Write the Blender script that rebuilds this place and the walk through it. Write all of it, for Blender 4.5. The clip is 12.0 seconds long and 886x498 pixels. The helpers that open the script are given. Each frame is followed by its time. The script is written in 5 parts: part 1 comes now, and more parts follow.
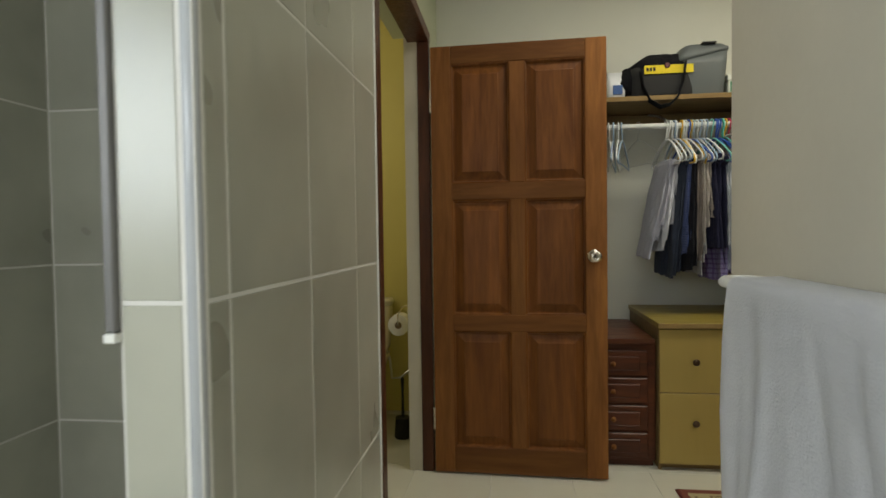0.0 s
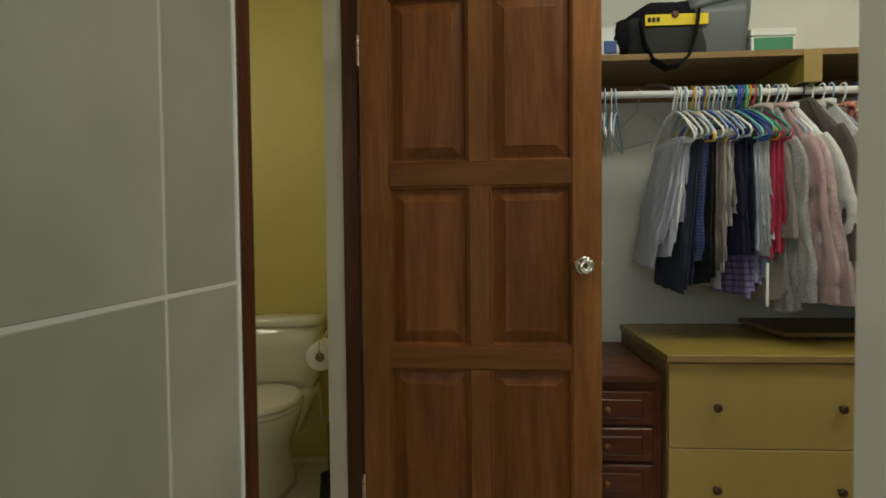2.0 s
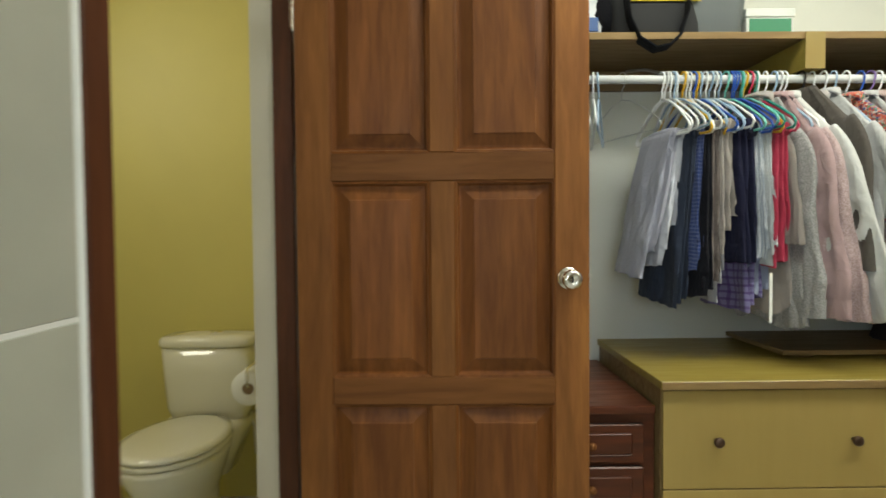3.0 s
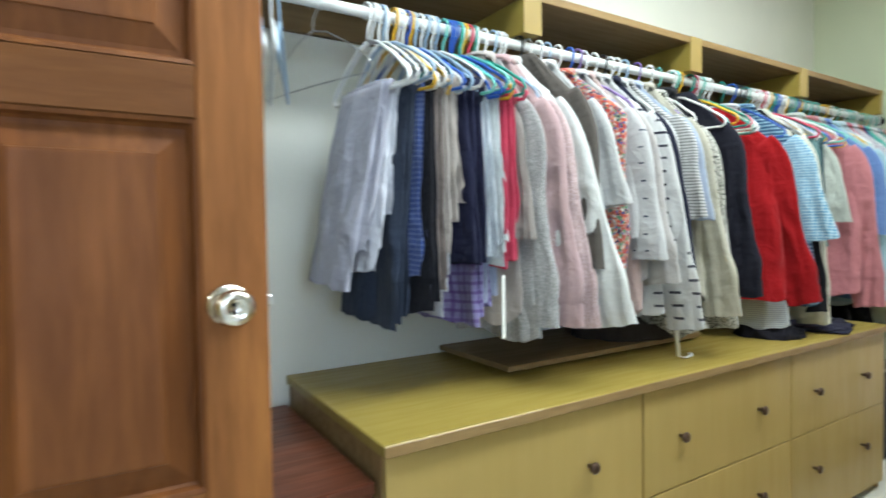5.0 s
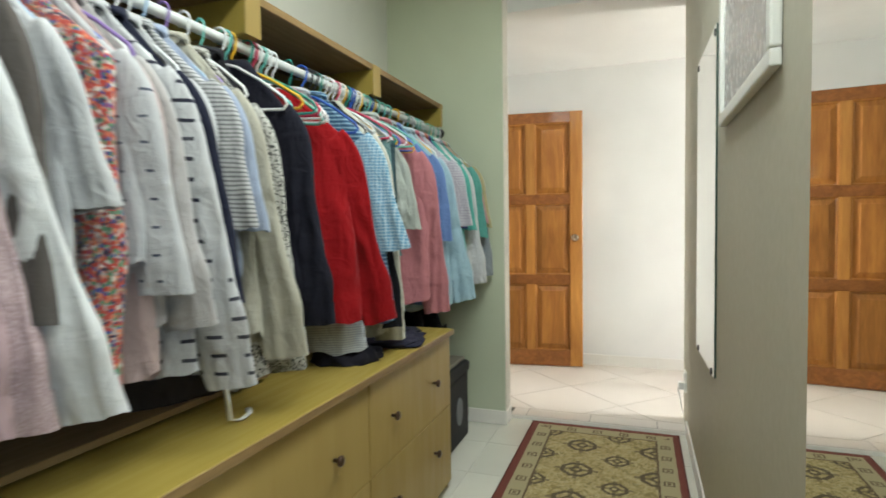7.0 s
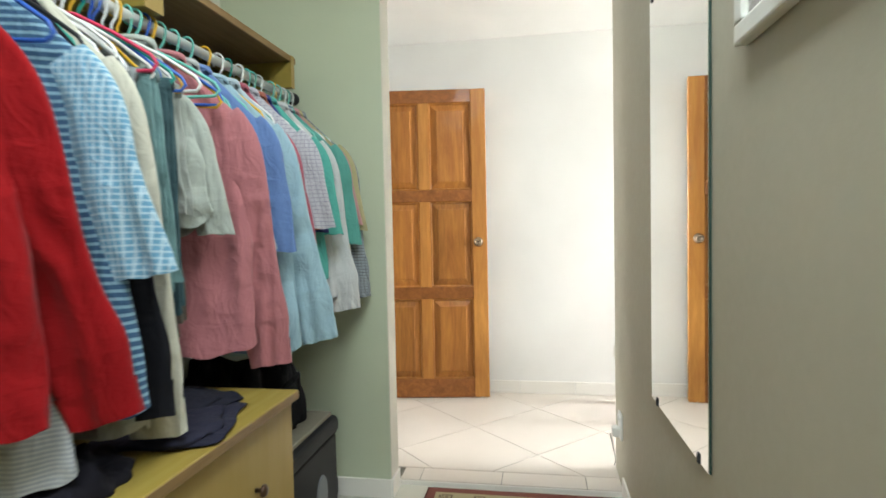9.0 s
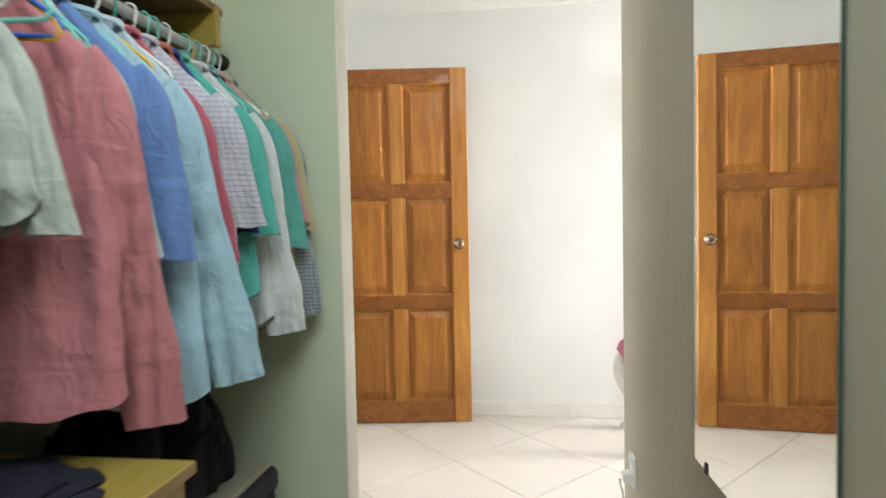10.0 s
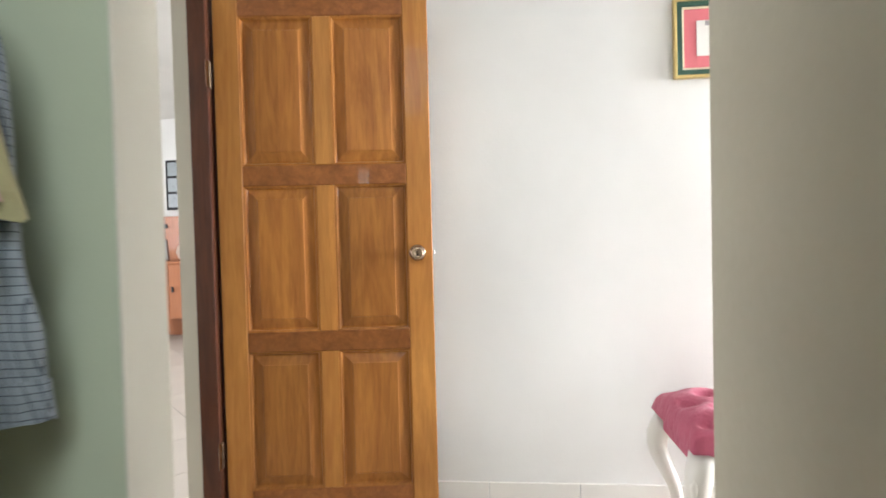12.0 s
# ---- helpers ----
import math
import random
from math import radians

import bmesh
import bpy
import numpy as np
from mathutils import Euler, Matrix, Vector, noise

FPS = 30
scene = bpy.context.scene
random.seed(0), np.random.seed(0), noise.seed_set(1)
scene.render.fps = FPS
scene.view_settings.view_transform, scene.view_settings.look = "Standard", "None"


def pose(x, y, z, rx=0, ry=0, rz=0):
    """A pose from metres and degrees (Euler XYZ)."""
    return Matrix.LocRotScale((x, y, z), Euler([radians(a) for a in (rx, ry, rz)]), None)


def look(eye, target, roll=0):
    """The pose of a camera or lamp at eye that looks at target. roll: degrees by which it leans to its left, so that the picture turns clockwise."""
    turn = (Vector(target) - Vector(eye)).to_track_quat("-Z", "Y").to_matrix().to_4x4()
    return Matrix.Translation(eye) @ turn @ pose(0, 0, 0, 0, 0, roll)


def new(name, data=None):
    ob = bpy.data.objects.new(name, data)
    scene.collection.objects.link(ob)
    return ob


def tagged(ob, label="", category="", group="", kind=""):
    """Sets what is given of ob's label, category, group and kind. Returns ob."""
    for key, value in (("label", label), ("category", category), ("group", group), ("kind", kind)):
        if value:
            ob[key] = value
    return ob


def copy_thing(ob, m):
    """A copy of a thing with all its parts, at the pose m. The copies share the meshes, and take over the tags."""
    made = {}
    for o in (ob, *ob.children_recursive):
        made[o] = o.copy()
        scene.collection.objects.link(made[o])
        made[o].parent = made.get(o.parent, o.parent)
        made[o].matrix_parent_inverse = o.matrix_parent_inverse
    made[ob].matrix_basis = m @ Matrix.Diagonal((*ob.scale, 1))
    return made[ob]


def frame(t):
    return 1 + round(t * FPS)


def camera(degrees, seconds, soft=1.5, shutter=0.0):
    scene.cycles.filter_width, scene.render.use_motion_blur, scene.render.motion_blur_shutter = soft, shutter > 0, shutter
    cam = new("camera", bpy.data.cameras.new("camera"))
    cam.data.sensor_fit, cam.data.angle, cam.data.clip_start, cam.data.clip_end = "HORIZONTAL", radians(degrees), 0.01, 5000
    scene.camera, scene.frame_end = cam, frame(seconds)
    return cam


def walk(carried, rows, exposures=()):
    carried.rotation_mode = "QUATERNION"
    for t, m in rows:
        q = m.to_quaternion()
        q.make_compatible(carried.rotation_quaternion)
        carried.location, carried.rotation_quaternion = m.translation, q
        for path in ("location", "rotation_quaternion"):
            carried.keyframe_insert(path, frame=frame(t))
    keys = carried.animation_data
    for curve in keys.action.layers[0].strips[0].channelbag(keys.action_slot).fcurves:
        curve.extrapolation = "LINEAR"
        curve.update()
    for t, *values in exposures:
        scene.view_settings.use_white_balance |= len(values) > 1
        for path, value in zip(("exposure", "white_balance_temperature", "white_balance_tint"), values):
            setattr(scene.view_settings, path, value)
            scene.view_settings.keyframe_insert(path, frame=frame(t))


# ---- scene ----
# camera and walk
cam = camera(77.3, 12.0, 1.6, 0.55)
PATH = [
    (0, (0.147, 0.26, 1.157), (-0.096, 2.244, 1.098), -0.8),
    (0.5, (0.157, 0.431, 1.165), (-0.044, 2.42, 1.106), -0.7),
    (1, (0.168, 0.617, 1.158), (0.009, 2.609, 1.096), -0.6),
    (1.5, (0.185, 0.822, 1.164), (0.04, 2.816, 1.1), -0.6),
    (2, (0.183, 0.994, 1.156), (0.049, 2.989, 1.094), -0.6),
    (2.5, (0.164, 1.161, 1.168), (0.06, 3.158, 1.11), -0.5),
    (4.5, (0.263, 1.845, 1.164), (1.056, 3.68, 1.09), -0.7),
    (5, (0.361, 1.983, 1.145), (1.42, 3.678, 1.079), -0.8),
    (5.5, (0.48, 2.057, 1.153), (1.771, 3.582, 1.078), -0.8),
    (6, (0.59, 2.14, 1.170), (2.175, 3.357, 1.081), -0.7),
    (6.5, (0.737, 2.187, 1.168), (2.544, 3.04, 1.079), -0.9),
    (7, (0.923, 2.196, 1.175), (2.806, 2.865, 1.088), -0.8),
    (9, (1.781, 2.304, 1.168), (3.752, 2.636, 1.085), -1.2),
    (9.5, (2.019, 2.327, 1.16), (3.994, 2.635, 1.079), -1.2),
    (10, (2.253, 2.345, 1.16), (4.233, 2.612, 1.078), -1.2),
    (10.5, (2.528, 2.322, 1.149), (4.51, 2.574, 1.077), -1.2),
    (11, (2.766, 2.325, 1.136), (4.749, 2.572, 1.072), -1.4),
    (11.5, (3.011, 2.368, 1.143), (5.0, 2.580, 1.078), -1.4),
    (12, (3.28, 2.373, 1.125), (5.27, 2.566, 1.074), -1.4),
]
EXPOSURES = [(0, -0.88, 7700, 9), (0.5, -1.15, 7700, 8.5), (1.5, -1.35, 7650, 7), (2.5, -0.48, 7300, 5), (4.5, 0.47, 6050, 5.5), (5.5, 0.75, 5800, 6), (7, 0.12, 6150, 5.5), (9, 0.32, 6000, 6.5), (11, 0.14, 5900, 9.5), (11.5, 0.36, 5850, 10.5), (12, 0.08, 5850, 11)]
walk(cam, [(t, look(eye, target, roll)) for t, eye, target, roll in PATH], EXPOSURES)

# world and lights
world = bpy.data.worlds.new("sky")
scene.world = world
world.use_nodes = True
_nt = world.node_tree
_sky = _nt.nodes.new("ShaderNodeTexSky")
_sky.sky_type, _sky.sun_disc, _sky.sun_elevation, _sky.sun_rotation = "NISHITA", False, radians(50), radians(200)
_nt.links.new(_sky.outputs[0], _nt.nodes["Background"].inputs[0])
_nt.nodes["Background"].inputs[1].default_value = 0.12


def window_lamp(name, eye, target, w, h, watts, color=(1, 1, 1)):
    data = bpy.data.lights.new(name, "AREA")
    data.shape, data.size, data.size_y, data.energy, data.color = "RECTANGLE", w, h, watts, color
    ob = new(name, data)
    ob.matrix_world = look(eye, target)
    return ob


window_lamp("daylight_bath", (-1.455, -0.92, 1.67), (0.6, -0.60, 1.42), 1.56, 0.82, 72, (0.80, 0.96, 1.17))
# Fill light behind the camera, added to brighten the door and closet wall.
window_lamp("bath_fill_light", (-0.35, -2.285, 1.75), (0.2, 2.0, 1.35), 0.72, 0.82, 32, (0.82, 0.95, 1.20))
window_lamp("daylight_hall", (4.97, -3.02, 1.6), (4.97, 2.0, 1.3), 0.95, 1.35, 400, (1.0, 0.98, 0.96))
window_lamp("daylight_toilet", (-1.52, 2.9, 2.05), (-0.4, 2.95, 1.6), 0.5, 0.45, 8.5, (1.0, 0.97, 0.85))
window_lamp("daylight_living", (5.2, 8.9, 1.7), (5.6, 3.0, 1.2), 2.4, 1.5, 230, (1.0, 0.97, 0.93))
# Unseen roof light, added as the closet's overhead source and stretched for even light.
window_lamp("overhead_light_added", (1.75, 2.27, 2.654), (1.75, 2.55, 0.0), 2.5, 0.42, 52, (0.97, 1.0, 0.97))


# materials
def mat(name, color, rough=0.6, metal=0.0, coat=0.0):
    m = bpy.data.materials.new(name)
    m.use_nodes = True
    b = m.node_tree.nodes["Principled BSDF"]
    b.inputs["Base Color"].default_value = (*color, 1)
    b.inputs["Roughness"].default_value, b.inputs["Metallic"].default_value = rough, metal
    b.inputs["Coat Weight"].default_value = coat
    return m


class Nodes:
    """Short hands for one material's node tree."""

    def __init__(self, m):
        self.tree, self.shader = m.node_tree, m.node_tree.nodes["Principled BSDF"]
        self.object_space = self.add("ShaderNodeTexCoord").outputs["Object"]

    def add(self, kind):
        return self.tree.nodes.new(kind)

    def put(self, value, socket):
        if isinstance(value, (int, float)):
            socket.default_value = value
        elif isinstance(value, tuple):
            socket.default_value = (*value, 1) if len(socket.default_value) == 4 and len(value) == 3 else value
        else:
            self.tree.links.new(value, socket)

    def mapped(self, scale=(1, 1, 1), offset=None, rot=(0, 0, 0)):
        n = self.add("ShaderNodeMapping")
        self.put(self.object_space, n.inputs["Vector"])
        n.inputs["Scale"].default_value, n.inputs["Rotation"].default_value = scale, rot
        if offset is not None:
            self.put(offset, n.inputs["Location"])
        return n.outputs[0]

    def noise(self, vector, scale, detail=3.0, distort=0.0, rough=0.5):
        n = self.add("ShaderNodeTexNoise")
        self.put(vector, n.inputs["Vector"])
        n.inputs["Scale"].default_value, n.inputs["Detail"].default_value = scale, detail
        n.inputs["Distortion"].default_value, n.inputs["Roughness"].default_value = distort, rough
        return n.outputs["Fac"]

    def math(self, op, a, b=0.0, c=0.0):
        n = self.add("ShaderNodeMath")
        n.operation = op
        for v, i in ((a, 0), (b, 1), (c, 2)):
            self.put(v, n.inputs[i])
        return n.outputs[0]

    def mix(self, fac, a, b, mode="MIX"):
        n = self.add("ShaderNodeMix")
        n.data_type, n.blend_type = "RGBA", mode
        self.put(fac, n.inputs[0]), self.put(a, n.inputs[6]), self.put(b, n.inputs[7])
        return n.outputs[2]

    def ramp(self, fac, *stops):
        n = self.add("ShaderNodeValToRGB")
        e = n.color_ramp.elements
        while len(e) < len(stops):
            e.new(0.5)
        for el, (p, c) in zip(e, stops):
            el.position, el.color = p, (*c, 1) if isinstance(c, tuple) else (c, c, c, 1)
        self.put(fac, n.inputs[0])
        return n.outputs[0]

    def xyz(self, vector=None):
        n = self.add("ShaderNodeSeparateXYZ")
        self.put(self.object_space if vector is None else vector, n.inputs[0])
        return n.outputs[0], n.outputs[1], n.outputs[2]

    def random(self):
        return self.add("ShaderNodeObjectInfo").outputs["Random"]

    def bump(self, height, strength=0.2, distance=0.01):
        n = self.add("ShaderNodeBump")
        n.inputs["Strength"].default_value, n.inputs["Distance"].default_value = strength, distance
        self.put(height, n.inputs["Height"])
        self.put(n.outputs[0], self.shader.inputs["Normal"])

    def color(self, c):
        self.put(c, self.shader.inputs["Base Color"])

    def rough(self, r):
        self.put(r, self.shader.inputs["Roughness"])


def paint(name, color, rough=0.55, dirt=0.06):
    m = mat(name, color, rough)
    n = Nodes(m)
    big = n.noise(n.object_space, 1.3, 4.0, 0.3)
    fine = n.noise(n.object_space, 45.0, 3.0)
    dark = tuple(c * (1 - 2.2 * dirt) for c in color)
    n.color(n.mix(n.ramp(big, (0.3, 0.0), (0.75, 1.0)), dark, color))
    n.rough(n.ramp(fine, (0.2, rough - 0.08), (0.8, rough + 0.1)))
    n.bump(n.math("ADD", n.math("MULTIPLY", n.noise(n.object_space, 160.0, 2.0), 0.5), fine), 0.12, 0.004)
    return m


def wood(name, light, dark, axis=2, rough=0.38, scale=1.0, coat=0.15, plank=9.0, pores=0.16):
    """Grain along one axis."""
    m = mat(name, light, rough, 0.0, coat)
    m.node_tree.nodes["Principled BSDF"].inputs["Specular IOR Level"].default_value = 0.22
    n = Nodes(m)
    stretch = [6.5 * scale] * 3
    stretch[axis] = 0.75 * scale
    r = n.random()
    v = n.mapped(tuple(stretch))
    off = n.add("ShaderNodeVectorMath")
    n.put(v, off.inputs[0])
    comb = n.add("ShaderNodeCombineXYZ")
    for i in range(3):
        n.put(n.math("MULTIPLY", r, 37.0 + 11 * i), comb.inputs[i])
    n.put(comb.outputs[0], off.inputs[1])
    v = off.outputs[0]
    grain = n.noise(v, 1.6, 6.0, 1.4, 0.62)
    fine = n.noise(v, 11.0, 4.0, 0.3)
    g = n.ramp(grain, (0.28, dark), (0.52, tuple((a + b) / 2 for a, b in zip(light, dark))), (0.72, light))
    g = n.mix(n.math("MULTIPLY", n.ramp(fine, (0.40, 1.0), (0.56, 0.0)), pores), g, tuple(c * 0.5 for c in dark))
    white = n.add("ShaderNodeTexWhiteNoise")
    white.noise_dimensions = "1D"
    strip = n.xyz()[0 if axis == 2 else 2]
    n.put(n.math("ADD", n.math("FLOOR", n.math("MULTIPLY", n.math("ADD", strip, n.math("MULTIPLY", r, 0.3)), 13.0 / plank)), n.math("MULTIPLY", r, 91.0)), white.inputs["W"])
    tone = n.math("ADD", 0.80, n.math("ADD", n.math("MULTIPLY", r, 0.22), n.math("MULTIPLY", white.outputs["Value"], 0.26 if plank < 5 else 0.0)))
    hsv = n.add("ShaderNodeHueSaturation")
    n.put(g, hsv.inputs["Color"]), n.put(tone, hsv.inputs["Value"])
    n.color(hsv.outputs[0])
    n.rough(n.ramp(fine, (0.3, rough + 0.12), (0.7, rough - 0.06)))
    n.bump(fine, 0.12, 0.002)
    return m


def glazed_tile(name, color, rough=0.2, vary=0.08, cloud=0.1):
    m = mat(name, color, rough)
    m.node_tree.nodes["Principled BSDF"].inputs["Specular IOR Level"].default_value = 0.6
    n = Nodes(m)
    r = n.random()
    comb = n.add("ShaderNodeCombineXYZ")
    for i in range(3):
        n.put(n.math("MULTIPLY", r, 50.0 + 9 * i), comb.inputs[i])
    v = n.mapped((1, 1, 1), comb.outputs[0])
    a = n.noise(v, 2.6, 3.0, 0.0)
    b = n.noise(v, 40.0, 3.0)
    c = n.mix(n.ramp(a, (0.3, 0.0), (0.7, 1.0)), tuple(k * (1 - cloud) for k in color), tuple(min(1, k * (1 + cloud)) for k in color))
    c = n.mix(n.math("MULTIPLY", b, 0.10), c, tuple(k * 0.8 for k in color))
    hsv = n.add("ShaderNodeHueSaturation")
    n.put(c, hsv.inputs["Color"]), n.put(n.math("ADD", 1 - vary / 2, n.math("MULTIPLY", r, vary)), hsv.inputs["Value"])
    n.color(hsv.outputs[0])
    n.rough(n.math("ADD", rough, n.math("MULTIPLY", a, 0.10)))
    n.bump(n.noise(n.object_space, 4.0, 1.0), 0.02, 0.003)
    return m


FABRICS = {}


def fabric(color, pattern="plain", second=(0.02, 0.02, 0.03), scale=1.0):
    key = (color, pattern, second, scale)
    if key in FABRICS:
        return FABRICS[key]
    m = mat("cloth_" + pattern, color, 0.9)
    m.node_tree.nodes["Principled BSDF"].inputs["Specular IOR Level"].default_value = 0.12
    m.node_tree.nodes["Principled BSDF"].inputs["Sheen Weight"].default_value = min(0.15, sum(color) * 0.25)
    n = Nodes(m)
    x, y, z = n.xyz()

    def band(v, pitch, part):
        return n.math("LESS_THAN", n.math("FRACT", n.math("MULTIPLY", v, 1.0 / pitch)), part)

    wob = n.math("MULTIPLY", n.math("SUBTRACT", n.noise(n.object_space, 7.0, 2.0), 0.5), 0.02)
    zz, yy = n.math("ADD", n.math("ADD", z, wob), 40.0), n.math("ADD", n.math("ADD", y, n.math("MULTIPLY", x, 0.6)), 40.0)
    base = color
    if pattern == "stripe":
        base = n.mix(band(zz, 0.016 * scale, 0.4), color, second)
    elif pattern == "pinstripe":
        base = n.mix(band(yy, 0.011 * scale, 0.35), color, second)
    elif pattern == "check":
        base = n.mix(n.math("MULTIPLY", band(zz, 0.05 * scale, 0.35), 0.6), color, second)
        base = n.mix(n.math("MULTIPLY", band(yy, 0.05 * scale, 0.35), 0.6), base, second)
    elif pattern == "lines":
        base = n.mix(n.math("MAXIMUM", band(zz, 0.022 * scale, 0.13), n.math("MULTIPLY", band(yy, 0.022 * scale, 0.13), 0.7)), color, second)
    elif pattern == "dash":
        base = n.mix(n.math("MULTIPLY", band(zz, 0.040 * scale, 0.2), band(yy, 0.062 * scale, 0.55)), color, second)
    elif pattern == "dot":
        base = n.mix(n.math("MULTIPLY", band(zz, 0.055 * scale, 0.10), band(yy, 0.05 * scale, 0.28)), color, second)
    elif pattern in ("floral", "print"):
        vor = n.add("ShaderNodeTexVoronoi")
        n.put(n.object_space, vor.inputs["Vector"])
        vor.inputs["Scale"].default_value = (78.0 if pattern == "floral" else 150.0) / scale
        base = n.mix(n.math("LESS_THAN", vor.outputs["Distance"], 0.68 if pattern == "floral" else 0.42), color, second)
        if pattern == "floral":
            sep = n.add("ShaderNodeSeparateColor")
            n.put(vor.outputs["Color"], sep.inputs[0])
            inner = n.math("LESS_THAN", vor.outputs["Distance"], 0.68)
            for channel, limit, tint in ((0, 0.72, (0.60, 0.20, 0.10)), (1, 0.80, (0.06, 0.08, 0.25)), (2, 0.82, (0.10, 0.22, 0.12)), (1, 0.93, (0.65, 0.58, 0.5))):
                base = n.mix(n.math("MULTIPLY", inner, n.math("GREATER_THAN", sep.outputs[channel], limit)), base, tint)
            base = n.mix(n.math("GREATER_THAN", n.noise(n.object_space, 75.0, 2.0), 0.60), base, (0.05, 0.04, 0.07))
    elif pattern == "melange":
        base = n.mix(n.ramp(n.noise(n.object_space, 220.0, 2.0), (0.4, 0.0), (0.6, 1.0)), color, second)
    cloud = n.noise(n.object_space, 9.0, 3.0)
    base = n.mix(n.math("MULTIPLY", n.ramp(cloud, (0.35, 1.0), (0.65, 0.0)), 0.14), base, tuple(c * 0.7 for c in color))
    n.color(base)
    weave = n.noise(n.object_space, 420.0, 1.0)
    crease = n.noise(n.mapped((11, 11, 4)), 1.0, 3.0, 1.0)
    cross = n.noise(n.mapped((9, 9, 22)), 1.0, 3.0, 0.6)
    fine = n.math("ABSOLUTE", n.math("SUBTRACT", n.noise(n.mapped((20, 20, 11), None, (0.5, 0.3, 0.0)), 1.0, 2.0, 0.8), 0.5))
    relief = n.math("ADD", n.math("ADD", n.math("MULTIPLY", weave, 0.05), crease), n.math("MULTIPLY", cross, 0.5))
    n.bump(n.math("ADD", relief, n.math("MULTIPLY", fine, -0.8)), 0.65, 0.018)
    FABRICS[key] = m
    return m


# Back wall's sage is made paler: its brighter light is put into the colour.
LIT_SAGE = paint("lit_sage_paint", (0.70, 0.705, 0.62))
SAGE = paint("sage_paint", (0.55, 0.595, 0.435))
CREAM = paint("cream_paint", (0.81, 0.80, 0.765))
OLIVE = paint("olive_beige_paint", (0.455, 0.428, 0.325))
IVORY_WALL = paint("ivory_wall_paint", (0.70, 0.665, 0.565))
BEIGE = paint("beige_paint", (0.60, 0.56, 0.46))
YELLOW = paint("yellow_paint", (0.66, 0.58, 0.20))
CEIL = paint("ceiling_paint", (0.82, 0.81, 0.77))
GROUT = mat("grout", (0.68, 0.67, 0.63), 0.9)
DARK_GROUT = mat("dark_grout", (0.13, 0.12, 0.10), 0.9)
WALL_TILE = glazed_tile("taupe_tile", (0.385, 0.385, 0.320), 0.24, 0.09, 0.16)
FLOOR_TILE = glazed_tile("cream_floor_tile", (0.62, 0.61, 0.52), 0.16, 0.05, 0.05)
HALL_TILE = glazed_tile("pale_hall_tile", (0.62, 0.56, 0.49), 0.36, 0.05, 0.05)
SKIRT_TILE = glazed_tile("pale_skirting_tile", (0.76, 0.73, 0.67), 0.25, 0.05, 0.04)
CHROME = mat("chrome", (0.75, 0.72, 0.66), 0.16, 1.0)
BRASS = mat("aged_bronze_chrome", (0.36, 0.27, 0.19), 0.25, 1.0)
STEEL = mat("brushed_steel", (0.6, 0.6, 0.58), 0.35, 1.0)
RED_WOOD = wood("red_brown_wood", (0.262, 0.106, 0.0280), (0.140, 0.050, 0.0140), 2, 0.56, 1.0, 0.0, 1.0)
RED_WOOD_X = wood("red_brown_wood_across", (0.218, 0.086, 0.0225), (0.130, 0.047, 0.0125), 0, 0.56, 1.0, 0.0)
RED_PANEL = wood("red_brown_panel_wood", (0.225, 0.082, 0.0200), (0.105, 0.034, 0.0090), 2, 0.46, 0.8, 0.0, 1.6, 0.22)
for _m in (RED_WOOD, RED_WOOD_X, RED_PANEL):
    _m.node_tree.nodes["Principled BSDF"].inputs["Specular IOR Level"].default_value = 0.18
DARK_WOOD = wood("dark_stained_wood", (0.125, 0.042, 0.018), (0.06, 0.020, 0.010), 2)
HONEY = wood("honey_wood", (0.49, 0.228, 0.052), (0.31, 0.122, 0.025), 2, 0.42, 1.0, 0.06, 1.0)
HONEY_PANEL = wood("honey_panel_wood", (0.41, 0.172, 0.036), (0.22, 0.078, 0.016), 2, 0.40, 1.0, 0.05, 1.6, 0.20)
HONEY_X = wood("honey_wood_across", (0.33, 0.125, 0.03), (0.17, 0.055, 0.014), 1)
MAPLE = wood("yellow_melamine", (0.37, 0.275, 0.060), (0.345, 0.254, 0.053), 0, 0.38, 0.6, 0.15, 9.0, 0.05)
SHELF_BROWN = wood("brown_shelf_board", (0.24, 0.16, 0.07), (0.19, 0.12, 0.05), 0, 0.5, 0.6)
MAPLE_EDGE = wood("brown_edging", (0.33, 0.22, 0.09), (0.22, 0.13, 0.05), 0, 0.5)
MAPLE_FRONT = wood("yellow_drawer_front", (0.37, 0.262, 0.085), (0.352, 0.248, 0.078), 2, 0.45, 0.4, 0.15, 9.0, 0.04)
CHERRY = wood("cherry_wood", (0.15, 0.045, 0.02), (0.06, 0.02, 0.012), 0, 0.35)
CERAMIC = mat("white_ceramic", (0.78, 0.76, 0.66), 0.08, 0.0, 0.5)
WHITE_PLASTIC = mat("white_plastic", (0.8, 0.8, 0.76), 0.35)
BLACK_CLOTH = fabric((0.012, 0.012, 0.014))
BLACK_PLASTIC = mat("black_plastic", (0.006, 0.006, 0.007), 0.75)
GREY_PLASTIC = paint("grey_plastic", (0.12, 0.135, 0.135), 0.45, 0.03)
MIRROR = mat("mirror_silver", (0.9, 0.92, 0.9), 0.015, 1.0)
PAPER = mat("paper_tissue", (0.8, 0.79, 0.75), 0.95)
CARDBOARD = mat("brown_card", (0.2, 0.13, 0.07), 0.9)


# mesh helpers
def mesh_object(name, bm, material, smooth=False):
    me = bpy.data.meshes.new(name)
    bm.normal_update()
    bm.to_mesh(me)
    bm.free()
    if smooth:
        for p in me.polygons:
            p.use_smooth = True
    me.materials.append(material)
    return new(name, me)


